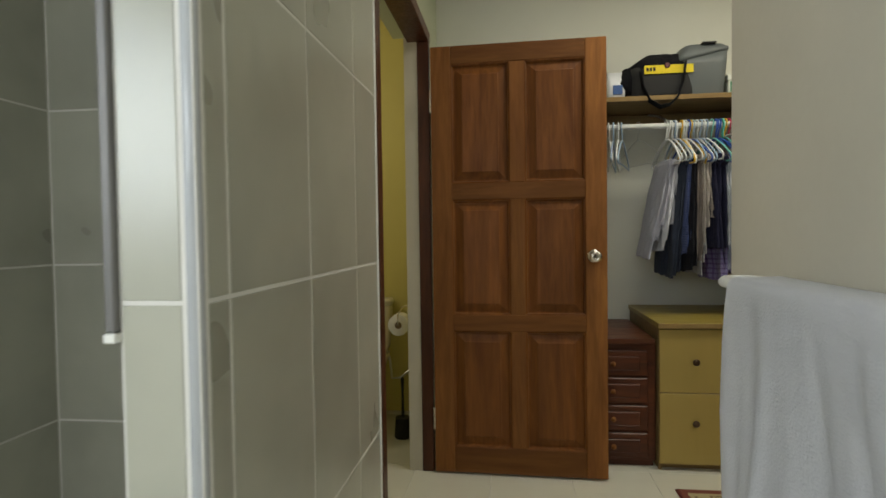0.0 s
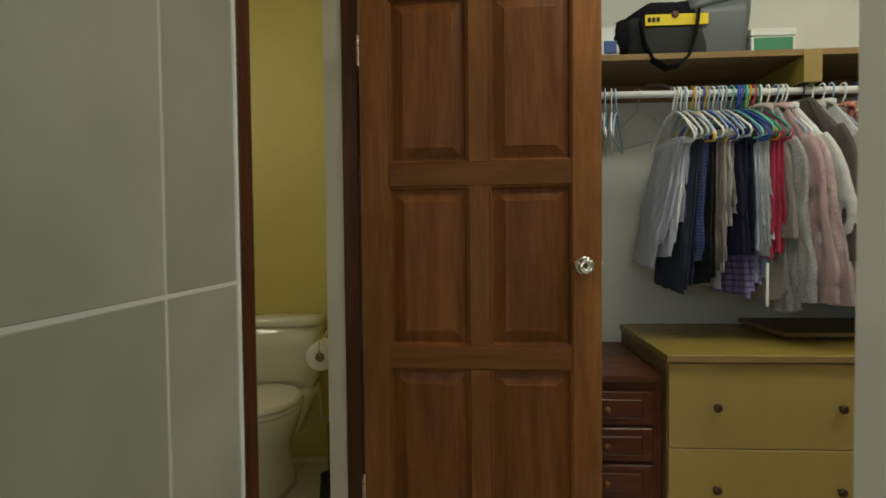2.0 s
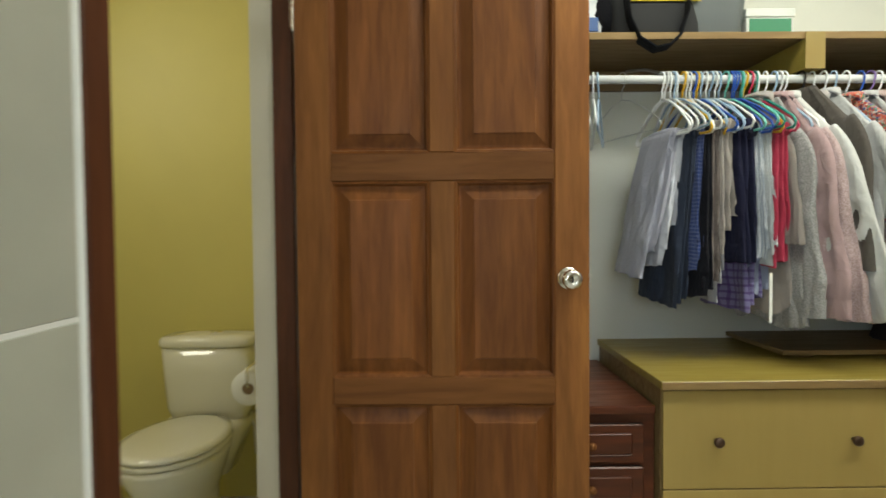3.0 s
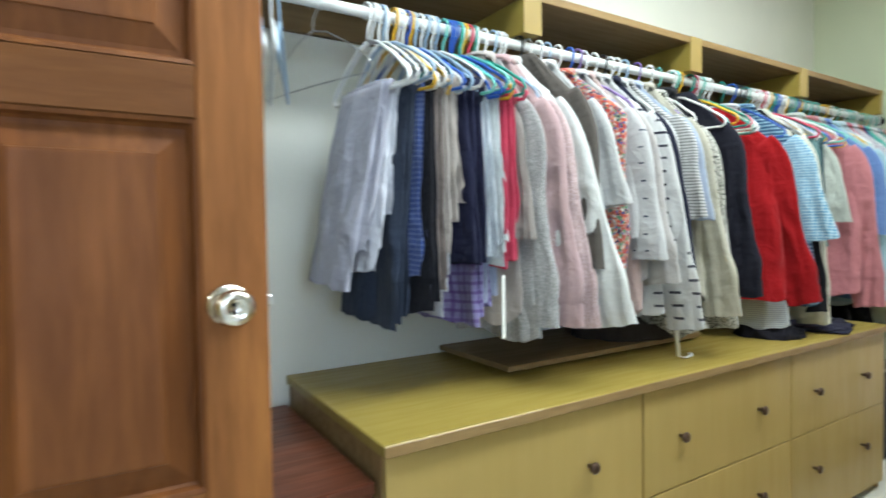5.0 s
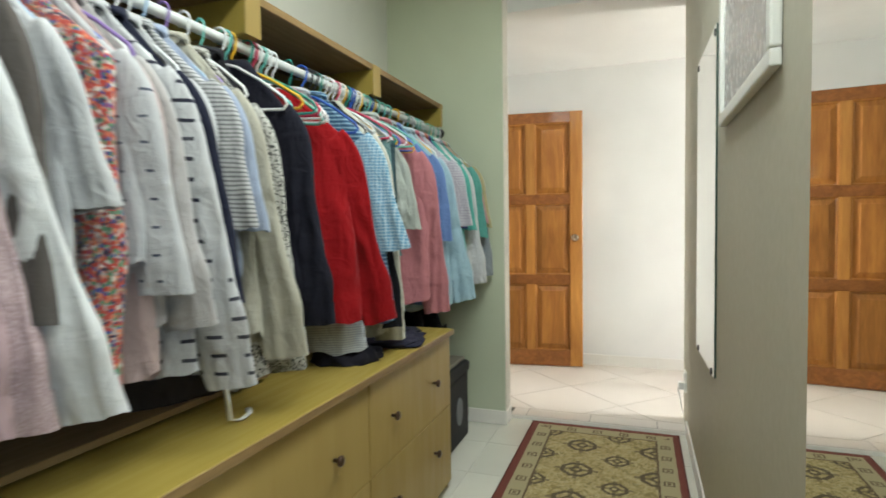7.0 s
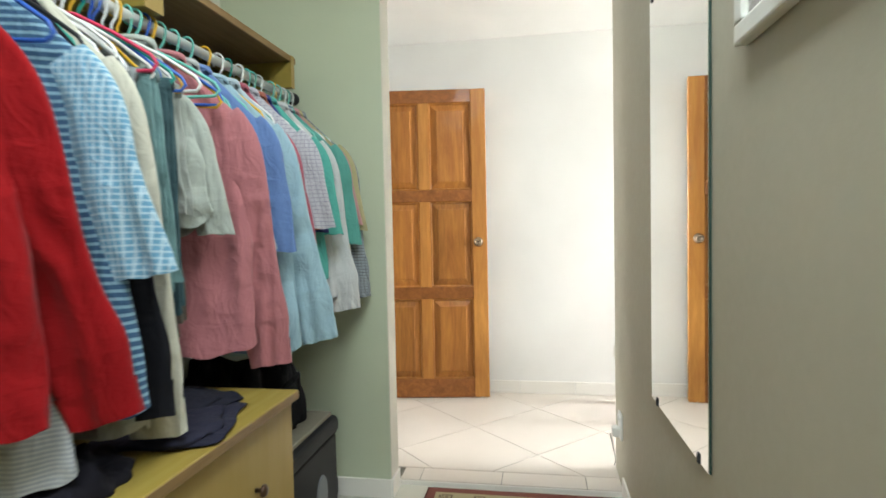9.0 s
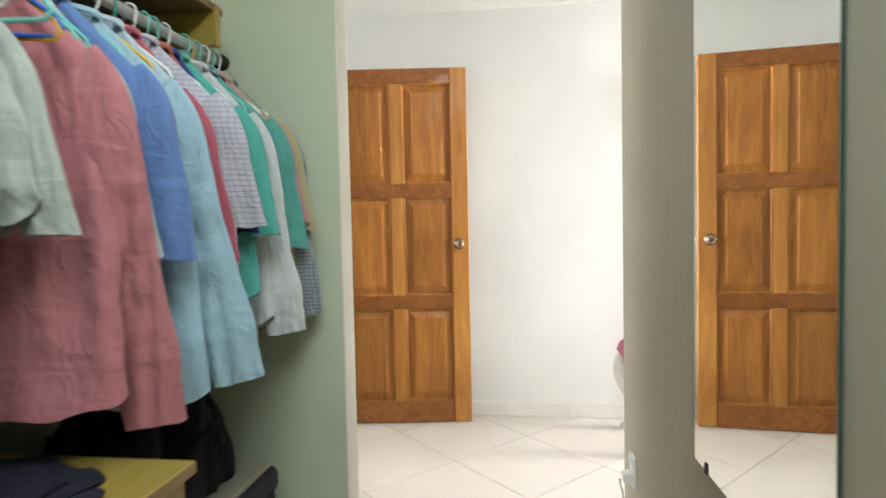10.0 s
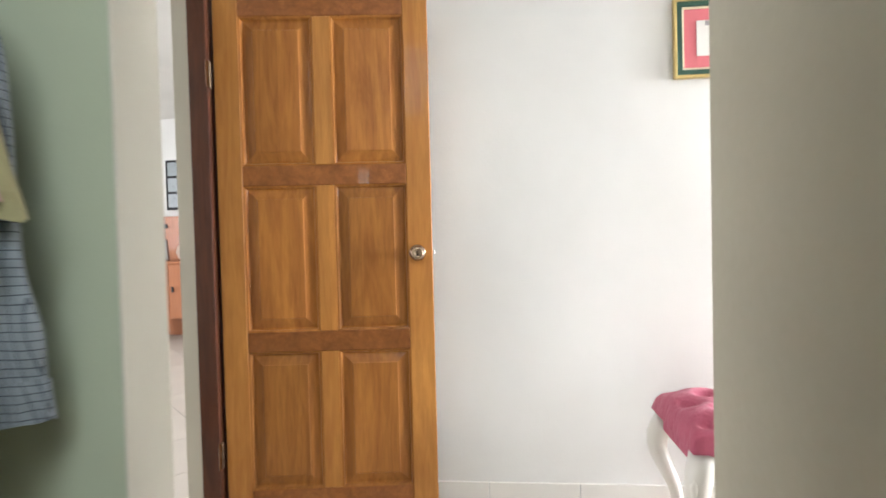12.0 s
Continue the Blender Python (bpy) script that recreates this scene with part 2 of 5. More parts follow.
def part(name, bm, material, parent, label="", smooth=False):
    ob = mesh_object(name, bm, material, smooth)
    ob.parent = parent
    if label:
        tagged(ob, label)
    return ob


def empty(name, m, label, category, group="", kind=""):
    ob = new(name)
    ob.empty_display_size = 0.1
    ob.matrix_world = m
    return tagged(ob, label, category, group, kind)


def add_box(bm, lo, hi, bevel=0.0, seg=1):
    verts = bmesh.ops.create_cube(bm, size=1.0)["verts"]
    for v in verts:
        v.co = Vector([(a + b) / 2 + c * (b - a) for a, b, c in zip(lo, hi, v.co)])
    if bevel:
        edges = list({e for v in verts for e in v.link_edges})
        bmesh.ops.bevel(bm, geom=edges, offset=bevel, segments=seg, affect="EDGES", profile=0.6)
    return bm


def box(lo, hi, bevel=0.0, seg=1):
    return add_box(bmesh.new(), lo, hi, bevel, seg)


def add_tube(bm, points, radius, sides=8, caps=True, flat=(1.0, 1.0)):
    """A tube along points; radius may be a list."""
    pts = [Vector(p) for p in points]
    rad = radius if isinstance(radius, (list, tuple)) else [radius] * len(pts)
    rings = []
    side = None
    for i, p in enumerate(pts):
        d = (pts[min(i + 1, len(pts) - 1)] - pts[max(i - 1, 0)]).normalized()
        if side is None:
            side = d.cross(Vector((0, 0, 1))) if abs(d.z) < 0.9 else d.cross(Vector((0, 1, 0)))
        side = (side - d * side.dot(d)).normalized()
        up = d.cross(side).normalized()
        rings.append([bm.verts.new(p + (side * math.cos(a) * flat[0] + up * math.sin(a) * flat[1]) * rad[i])
                      for a in [2 * math.pi * k / sides for k in range(sides)]])
    for a, b in zip(rings, rings[1:]):
        for k in range(sides):
            bm.faces.new((a[k], a[(k + 1) % sides], b[(k + 1) % sides], b[k]))
    if caps:
        bm.faces.new(rings[0][::-1])
        bm.faces.new(rings[-1])
    return bm


def tube(points, radius, sides=8, caps=True, flat=(1.0, 1.0)):
    return add_tube(bmesh.new(), points, radius, sides, caps, flat)


def lathe(profile, sides=20, axis="z", centre=(0, 0, 0)):
    """A turned shape from (radius, height) pairs."""
    bm = bmesh.new()
    rings = []
    for r, h in profile:
        ring = []
        for k in range(sides):
            a = 2 * math.pi * k / sides
            c, s = r * math.cos(a), r * math.sin(a)
            p = {"z": (c, s, h), "y": (c, h, s), "x": (h, c, s)}[axis]
            ring.append(bm.verts.new(Vector(p) + Vector(centre)))
        rings.append(ring)
    for a, b in zip(rings, rings[1:]):
        for k in range(sides):
            bm.faces.new((a[k], a[(k + 1) % sides], b[(k + 1) % sides], b[k]))
    bm.faces.new(rings[0][::-1])
    bm.faces.new(rings[-1])
    bmesh.ops.recalc_face_normals(bm, faces=bm.faces[:])
    return bm


def loft(sections, closed=True):
    """Skin over equal rings of points."""
    bm = bmesh.new()
    rings = [[bm.verts.new(p) for p in s] for s in sections]
    n = len(rings[0])
    for a, b in zip(rings, rings[1:]):
        for k in range(n):
            bm.faces.new((a[k], a[(k + 1) % n], b[(k + 1) % n], b[k]))
    if closed:
        bm.faces.new(rings[0][::-1])
        if closed != "top":
            bm.faces.new(rings[-1])
    bmesh.ops.recalc_face_normals(bm, faces=bm.faces[:])
    return bm


def wall(name, lo, hi, material, label):
    return tagged(mesh_object(name, box(lo, hi), material), label, "wall", "", "structure")


# ---- the shell ----
H = 2.66
wall("wall_closet_back", (-0.29, 3.65, 0), (4.18, 3.77, H), LIT_SAGE, "sage plaster wall coloured paler for its light, behind the hanging rail")
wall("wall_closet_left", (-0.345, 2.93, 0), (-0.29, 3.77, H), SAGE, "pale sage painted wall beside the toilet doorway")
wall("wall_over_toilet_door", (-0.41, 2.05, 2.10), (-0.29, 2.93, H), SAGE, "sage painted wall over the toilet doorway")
wall("wall_shower_pier", (-0.412, 0.993, 0), (-0.291, 2.05, H), GROUT, "grouted pier under taupe wall tiles")
wall("wall_bath_right", (0.75, -2.3, 0), (0.90, 1.87, H), BEIGE, "grey beige painted bathroom wall beside the towel")
wall("wall_closet_right", (0.90, 1.83, 0), (4.42, 1.95, H), OLIVE, "olive beige painted passage wall carrying mirrors and a picture")
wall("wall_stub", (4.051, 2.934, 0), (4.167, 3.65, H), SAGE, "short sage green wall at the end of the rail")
wall("wall_stub_end", (4.0515, 2.930, 0), (4.1665, 2.9338, H), IVORY_WALL, "cream painted end of the short wall")
wall("wall_shower_back", (-1.6, 2.049, 0), (-0.412, 2.15, H), GROUT, "grouted wall at the back of the shower")
wall("wall_shower_left", (-1.6, 0.6, 0), (-1.471, 2.049, H), GROUT, "grouted shower side wall")
# bathroom window in the west wall
wall("wall_bath_left_low", (-1.6, -2.3, 0), (-1.471, 0.6, 1.22), BEIGE, "beige wall under the bathroom window")
wall("wall_bath_left_high", (-1.6, -2.3, 2.12), (-1.471, 0.6, H), BEIGE, "beige wall over the bathroom window")
wall("wall_bath_left_a", (-1.6, -2.3, 1.22), (-1.471, -1.75, 2.12), BEIGE, "beige wall beside the bathroom window")
wall("wall_bath_left_b", (-1.6, -0.10, 1.22), (-1.471, 0.6, 2.12), BEIGE, "beige wall beside the bathroom window")
# South wall is opened for the added fill light.
wall("wall_bath_south_low", (-1.6, -2.42, 0), (0.90, -2.3, 1.3), BEIGE, "beige wall under the small added bathroom window")
wall("wall_bath_south_high", (-1.6, -2.42, 2.2), (0.90, -2.3, H), BEIGE, "beige wall over the small added bathroom window")
wall("wall_bath_south_a", (-1.6, -2.42, 1.3), (-0.75, -2.3, 2.2), BEIGE, "beige wall beside the small added bathroom window")
wall("wall_bath_south_b", (0.05, -2.42, 1.3), (0.90, -2.3, 2.2), BEIGE, "beige wall beside the small added bathroom window")
# toilet
wall("wall_toilet_back", (-1.6, 3.78, 0), (-0.29, 3.90, H), YELLOW, "mustard yellow painted wall behind the toilet")
wall("wall_toilet_left_low", (-1.72, 2.15, 0), (-1.6, 3.90, 1.8), YELLOW, "mustard yellow painted toilet wall")
wall("wall_toilet_left_high", (-1.72, 2.15, 2.3), (-1.6, 3.90, H), YELLOW, "mustard yellow painted toilet wall")
wall("wall_toilet_left_a", (-1.72, 2.15, 1.8), (-1.6, 2.6, 2.3), YELLOW, "mustard yellow painted toilet wall")
wall("wall_toilet_left_b", (-1.72, 3.2, 1.8), (-1.6, 3.90, 2.3), YELLOW, "mustard yellow painted toilet wall")
wall("wall_toilet_lining", (-0.36, 2.935, 0), (-0.347, 3.78, H), YELLOW, "mustard yellow wall carrying the paper holder")
# hall
HF = 0.024
HC = 2.41
wall("wall_hall_far", (5.53, -3.1, 0), (5.65, 3.58, H), CREAM, "sunlit cream wall of the hall")
wall("wall_hall_west", (4.30, -3.1, 0), (4.42, 1.83, H), CREAM, "cream hall wall")
wall("wall_hall_north_a", (4.167, 3.46, 0), (4.45, 3.58, H), CREAM, "cream wall beside the hall doorway")
wall("wall_hall_north_b", (5.34, 3.46, 0), (5.53, 3.58, H), CREAM, "cream wall beside the hall doorway")
wall("wall_hall_north_top", (4.45, 3.46, 2.11), (5.34, 3.58, H), CREAM, "cream wall over the hall doorway")
wall("wall_hall_south_low", (4.30, -3.22, 0), (5.65, -3.1, 0.9), CREAM, "cream wall under the hall window")
wall("wall_hall_south_high", (4.30, -3.22, 2.3), (5.65, -3.1, H), CREAM, "cream wall over the hall window")
wall("wall_hall_south_a", (4.30, -3.22, 0.9), (4.47, -3.1, 2.3), CREAM, "cream wall beside the hall window")
wall("wall_hall_south_b", (5.47, -3.22, 0.9), (5.65, -3.1, 2.3), CREAM, "cream wall beside the hall window")
# living room beyond
wall("wall_living_far", (9.9, 3.58, 0), (10.02, 9.1, H), CREAM, "bright cream living room wall")
wall("wall_living_south", (5.65, 3.46, 0), (10.02, 3.58, H), CREAM, "cream living room wall")
wall("wall_living_west", (3.4, 3.77, 0), (3.52, 9.1, H), CREAM, "cream living room wall")
wall("wall_living_north_low", (3.4, 9.1, 0), (10.02, 9.22, 0.9), CREAM, "cream wall under the living room window")
wall("wall_living_north_high", (3.4, 9.1, 2.5), (10.02, 9.22, H), CREAM, "cream wall over the living room window")
wall("wall_living_north_a", (3.4, 9.1, 0.9), (3.8, 9.22, 2.5), CREAM, "cream wall beside the living room window")
wall("wall_living_north_b", (6.6, 9.1, 0.9), (10.02, 9.22, 2.5), CREAM, "cream wall beside the living room window")
wall("wall_living_pier", (9.55, 6.95, 0), (9.9, 7.25, H), CREAM, "cream pier on the living room wall")


def ceiling(lo, hi, label):
    tagged(mesh_object("ceiling", box(lo, hi), CEIL), label, "ceiling", "", "structure")


# Closet ceiling is split round the opening of the added roof light.
ceiling((-1.72, -2.42, H), (0.45, 3.90, H + 0.1), "plain white painted ceiling")
ceiling((3.05, -2.42, H), (4.18, 3.90, H + 0.1), "plain white painted ceiling")
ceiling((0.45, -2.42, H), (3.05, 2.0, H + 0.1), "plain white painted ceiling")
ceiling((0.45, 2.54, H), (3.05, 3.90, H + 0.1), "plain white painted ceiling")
ceiling((4.167, -3.22, HC), (5.65, 3.46, HC + 0.1), "white painted hall ceiling")
ceiling((3.4, 3.58, H), (10.02, 9.22, H + 0.1), "white living room ceiling")
tagged(mesh_object("floor_closet", box((-1.72, -2.42, -0.12), (4.19, 3.9, -0.004)), GROUT), "grout bed under pale floor tiles", "floor", "", "structure")
tagged(mesh_object("floor_hall", box((4.19, -3.22, -0.12), (10.02, 9.22, HF - 0.003)), DARK_GROUT), "grout bed under pale hall tiles", "floor", "", "structure")


# ---- doors ----
def panel_door(name, m, w, h, along, across, infill, label, knob_metal, thirds):
    """A six-panel leaf: x from the hinge, y through the leaf, z up."""
    t = 0.040
    door = empty(name, m, label, "door", "", "structure")
    st, top, mid, low, mul = 0.095, 0.085, 0.078, 0.125, 0.070
    ow = (w - 2 * st - mul) / 2
    oh = (h - top - 2 * mid - low)
    hs = [oh * k for k in thirds]
    rows, z = [], low
    for k in hs:
        rows.append((z, z + k))
        z += k + mid
    for x0 in (0.0, w - st):
        part("stile", box((x0, 0, 0), (x0 + st, t, h), 0.003), along, door)
    zs = [(0, low)] + [(a[1], b[0]) for a, b in zip(rows, rows[1:])] + [(rows[-1][1], h)]
    for a, b in zs:
        part("rail", box((st, 0.0008, a), (w - st, t - 0.0008, b), 0.003), across, door)
    xs = [st, st + ow + mul]
    for a, b in rows:
        part("mullion", box((st + ow, 0.0014, a), (st + ow + mul, t - 0.0014, b), 0.003), along, door)
        for x0 in xs:
            bm = bmesh.new()
            for face in (0, 1):
                rings = []
                for inset, depth in ((0.0, 0.001), (0.006, 0.003), (0.009, 0.013), (0.013, 0.017), (0.020, 0.016), (0.050, 0.006), (0.0515, 0.0035), (0.0555, 0.003)):
                    yy = depth if face == 0 else t - depth
                    rings.append([bm.verts.new((x0 + px, yy, pz)) for px, pz in
                                  ((inset, a + inset), (ow - inset, a + inset), (ow - inset, b - inset), (inset, b - inset))])
                for p, q in zip(rings, rings[1:]):
                    for k in range(4):
                        bm.faces.new((p[k], p[(k + 1) % 4], q[(k + 1) % 4], q[k]))
                bm.faces.new(rings[-1])
            bmesh.ops.recalc_face_normals(bm, faces=bm.faces[:])
            part("panel", bm, infill, door)
    kz, kx = 1.03, w - 0.058
    for sgn, y0 in ((-1, 0.0), (1, t)):
        prof = [(0.032, 0.0), (0.032, 0.004), (0.027, 0.009), (0.013, 0.011), (0.012, 0.030), (0.018, 0.034), (0.026, 0.043), (0.027, 0.052), (0.022, 0.060), (0.010, 0.062), (0.009, 0.058), (0.002, 0.058)]
        k = part("knob", lathe([(r, y0 + sgn * d) for r, d in prof], 24, "y", (kx, 0, kz)), knob_metal, door, "polished round metal door knob", True)
        part("keyhole", box((kx - 0.0015, y0 + sgn * 0.0585 - 0.002, kz - 0.005), (kx + 0.0015, y0 + sgn * 0.0585 + 0.002, kz + 0.005)), BLACK_PLASTIC, k)
    part("latch_bolt", box((w, t / 2 - 0.006, kz - 0.009), (w + 0.009, t / 2 + 0.006, kz + 0.009), 0.002), STEEL, door)
    return door


def hinge(parent, x, y, z, metal, axis):
    """A brass leaf with three knuckles at a jamb."""
    bm = bmesh.new()
    if axis == "y":
        add_box(bm, (x - 0.03, y - 0.002, z), (x, y, z + 0.1))
    else:
        add_box(bm, (x, y - 0.03, z), (x + 0.002, y, z + 0.1))
    for k in range(3):
        add_tube(bm, [(x, y, z + 0.035 * k), (x, y, z + 0.035 * k + 0.03)], 0.006)
    return part("hinge", bm, metal, parent, "small worn metal butt hinge")


toilet_door = panel_door("door_toilet", pose(-0.222, 2.868, 0.010, 0, 0, -1.6), 0.805, 2.02, RED_WOOD, RED_WOOD_X, RED_PANEL,
                         "reddish brown six-panel wooden door standing wide open", CHROME, (0.335, 0.328, 0.337))
hall_door = panel_door("door_hall", pose(5.302, 3.425, 0.029, 0, 0, -90.0 + 7.3), 0.812, 2.025, HONEY, HONEY_X, HONEY_PANEL,
                       "honey-coloured six-panel wooden door open against the wall", BRASS, (0.322, 0.338, 0.34))
part("door_stop", lathe([(0.010, 0.0), (0.012, -0.006), (0.008, -0.012), (0.004, -0.0125)], 12, "z", (0.76, 0.012, 0.006)), WHITE_PLASTIC, hall_door, "small white plastic floor stop")

# toilet door frame
tf = empty("trim_toilet_door", pose(0, 0, 0), "dark stained wooden door frame at the toilet", "door frame", "", "structure")
part("jamb", box((-0.335, 2.052, 0.0), (-0.283, 2.112, 2.065), 0.003), DARK_WOOD, tf)
part("jamb", box((-0.288, 2.885, 0.0), (-0.232, 2.932, 2.065), 0.003), DARK_WOOD, tf)
part("head", box((-0.335, 2.052, 2.066), (-0.230, 2.932, 2.118), 0.003), DARK_WOOD, tf)
for z in (0.22, 1.72):
    hinge(tf, -0.2245, 2.8665, z, CHROME, "x")
wall("wall_toilet_reveal", (-0.352, 2.893, 0), (-0.2885, 2.929, 2.10), BEIGE, "beige plaster reveal inside the toilet doorway")
wall("wall_toilet_reveal_b", (-0.41, 2.053, 0), (-0.336, 2.09, 2.10), BEIGE, "beige plaster reveal inside the toilet doorway")
tagged(mesh_object("trim_tile_edge", box((-0.3, 2.043, 0), (-0.286, 2.0515, H - 0.01), 0.002), WHITE_PLASTIC), "thin white plastic tile edging", "trim", "", "structure")

# hall door frame
hf = empty("trim_hall_door", pose(0, 0, 0), "dark stained wooden door frame in the hall", "door frame", "", "structure")
part("jamb", box((5.280, 3.440, HF), (5.342, 3.515, 2.08), 0.003), DARK_WOOD, hf)
part("jamb", box((4.448, 3.448, HF), (4.49, 3.515, 2.08), 0.003), DARK_WOOD, hf)
part("head", box((4.448, 3.440, 2.081), (5.342, 3.515, 2.125), 0.003), DARK_WOOD, hf)
for z in (0.25, 1.70):
    hinge(hf, 5.2965, 3.4385, z, BRASS, "y")
wall("wall_hall_reveal", (5.29, 3.516, HF), (5.339, 3.579, 2.105), BEIGE, "beige plaster reveal of the hall doorway")


# ---- rail, shelf ----
BACK, RY, RZ = 3.65, 3.28, 1.70
shelf = empty("wardrobe_shelf", pose(0, 0, 0), "long wooden wall shelf over a hanging rail", "shelf")
part("board", box((-0.288, 3.25, 1.825), (3.90, BACK - 0.002, 1.847), 0.002), SHELF_BROWN, shelf)
part("front_edging", box((-0.288, 3.244, 1.824), (3.90, 3.2495, 1.848), 0.001), MAPLE_EDGE, shelf)
part("wall_batten", box((-0.288, BACK - 0.024, 1.745), (3.90, BACK - 0.003, 1.8245), 0.002), SHELF_BROWN, shelf)
for x in (1.468, 2.262, 3.055, 3.86):
    w = 0.033 if x < 3.5 else 0.012
    part("divider", box((x - w, 3.240, 1.722), (x + w, BACK - 0.0245, 1.824), 0.002), MAPLE, shelf)
    part("divider_face", box((x - w - 0.001, 3.2375, 1.72), (x + w + 0.001, 3.2399, 1.846), 0.0005), MAPLE_FRONT, shelf, "yellow laminate end of a shelf divider")
rail = empty("hanging_rail", pose(0, 0, 0), "white painted steel clothes rail", "rail")
part("tube", tube([(-0.286, RY, RZ), (1.0, RY, RZ - 0.004), (2.4, RY, RZ - 0.006), (3.93, RY, RZ)], 0.0145, 14), mat("white_enamel", (0.62, 0.63, 0.61), 0.3), rail, "", True)
part("end_cap", lathe([(0.017, 3.925), (0.024, 3.93), (0.025, 3.955), (0.012, 3.962)], 16, "x", (0, RY, RZ)), BLACK_PLASTIC, rail, "dark plastic rail end", True)
for x in (0.98, 1.47, 2.26, 3.055):
    part("bracket", tube([(x, RY, RZ + 0.012), (x - 0.02, 3.45, 1.78), (x - 0.03, BACK - 0.03, 1.822)], 0.006, 6), STEEL, rail)


# ---- dresser of three units ----
def cabinet_unit(x0, x1):
    y0, y1, z1 = 2.99, BACK - 0.004, 0.688
    c = empty("drawer_cabinet", pose(x0, 0, 0), "yellow laminate two-drawer cabinet against the wall", "cabinet", "cabinets under the rail")
    w = x1 - x0
    for a, b in ((0.002, 0.018), (w - 0.018, w - 0.002)):
        part("side_panel", box((a, y0 + 0.018, 0.0), (b, y1, z1), 0.001), MAPLE_EDGE, c)
    part("back_panel", box((0.018, y1 - 0.01, 0.05), (w - 0.018, y1 - 0.001, z1)), MAPLE_EDGE, c)
    part("plinth", box((0.018, y0 + 0.045, 0.0), (w - 0.018, y0 + 0.06, 0.05)), MAPLE_EDGE, c)
    part("inner_shelf", box((0.0185, y0 + 0.02, 0.05), (w - 0.0185, y1 - 0.011, 0.066)), MAPLE_EDGE, c)
    for a, b, kz in ((0.035, 0.376, 0.238), (0.380, 0.682, 0.530)):
        d = part("drawer_front", box((0.004, y0, a), (w - 0.004, y0 + 0.017, b), 0.0015), MAPLE_FRONT, c)
        for kx in (0.165, w - 0.215):
            part("knob", lathe([(0.006, y0), (0.006, y0 - 0.014), (0.015, y0 - 0.018), (0.016, y0 - 0.024), (0.011, y0 - 0.029), (0.003, y0 - 0.03)], 16, "y", (kx, 0, kz)), DARK_KNOB, d, "dark turned knob", True)
    return c


DARK_KNOB = mat("bronze_knob", (0.07, 0.04, 0.025), 0.3, 0.6)
for a, b in ((0.842, 1.643), (1.644, 2.450), (2.451, 3.232)):
    cabinet_unit(a, b)
top = empty("cabinet_worktop", pose(0, 0, 0), "long yellow laminate top across the cabinets", "worktop")
part("top_board", box((0.836, 2.975, 0.6885), (3.240, BACK - 0.003, 0.7145), 0.002), MAPLE, top)
part("front_edging", box((0.836, 2.9715, 0.690), (3.240, 2.9745, 0.713), 0.001), MAPLE_EDGE, top, "worn brown front edging")

board = empty("loose_board", pose(0, 0, 0), "flat brown wooden board lying on the cabinet top", "board")
part("plank", box((1.37, 3.245, 0.728), (2.30, 3.63, 0.745), 0.002), SHELF_BROWN, board)
for x in (1.45, 2.2):
    part("foot", box((x, 3.28, 0.7146), (x + 0.05, 3.60, 0.7279)), MAPLE_EDGE, board)

# dark chest
chest = empty("small_chest", pose(0.455, 3.02, 0), "dark cherry wood chest with four small drawers", "chest")
part("body", box((0, 0.02, 0.03), (0.385, 0.60, 0.605), 0.003), CHERRY, chest)
part("top_board", box((-0.012, -0.012, 0.606), (0.376, 0.61, 0.632), 0.005, 2), CHERRY, chest)
part("plinth", box((0.012, 0.03, 0.0), (0.375, 0.58, 0.0295)), CHERRY, chest)
for k in range(4):
    z = 0.045 + k * 0.135
    d = part("drawer", box((0.012, 0.0, z), (0.345, 0.0195, z + 0.122), 0.004), CHERRY, chest)
    part("inset", box((0.05, -0.006, z + 0.026), (0.307, -0.0002, z + 0.096), 0.005), CHERRY, d)
    part("knob", lathe([(0.006, -0.006), (0.006, -0.016), (0.013, -0.022), (0.012, -0.028), (0.003, -0.031)], 14, "y", (0.178, 0, z + 0.061)), RED_WOOD, d, "small turned wooden knob", True)
    part("keyhole_plate", box((0.331, 0.0005, z + 0.05), (0.336, 0.0015, z + 0.06)), BRASS, d)


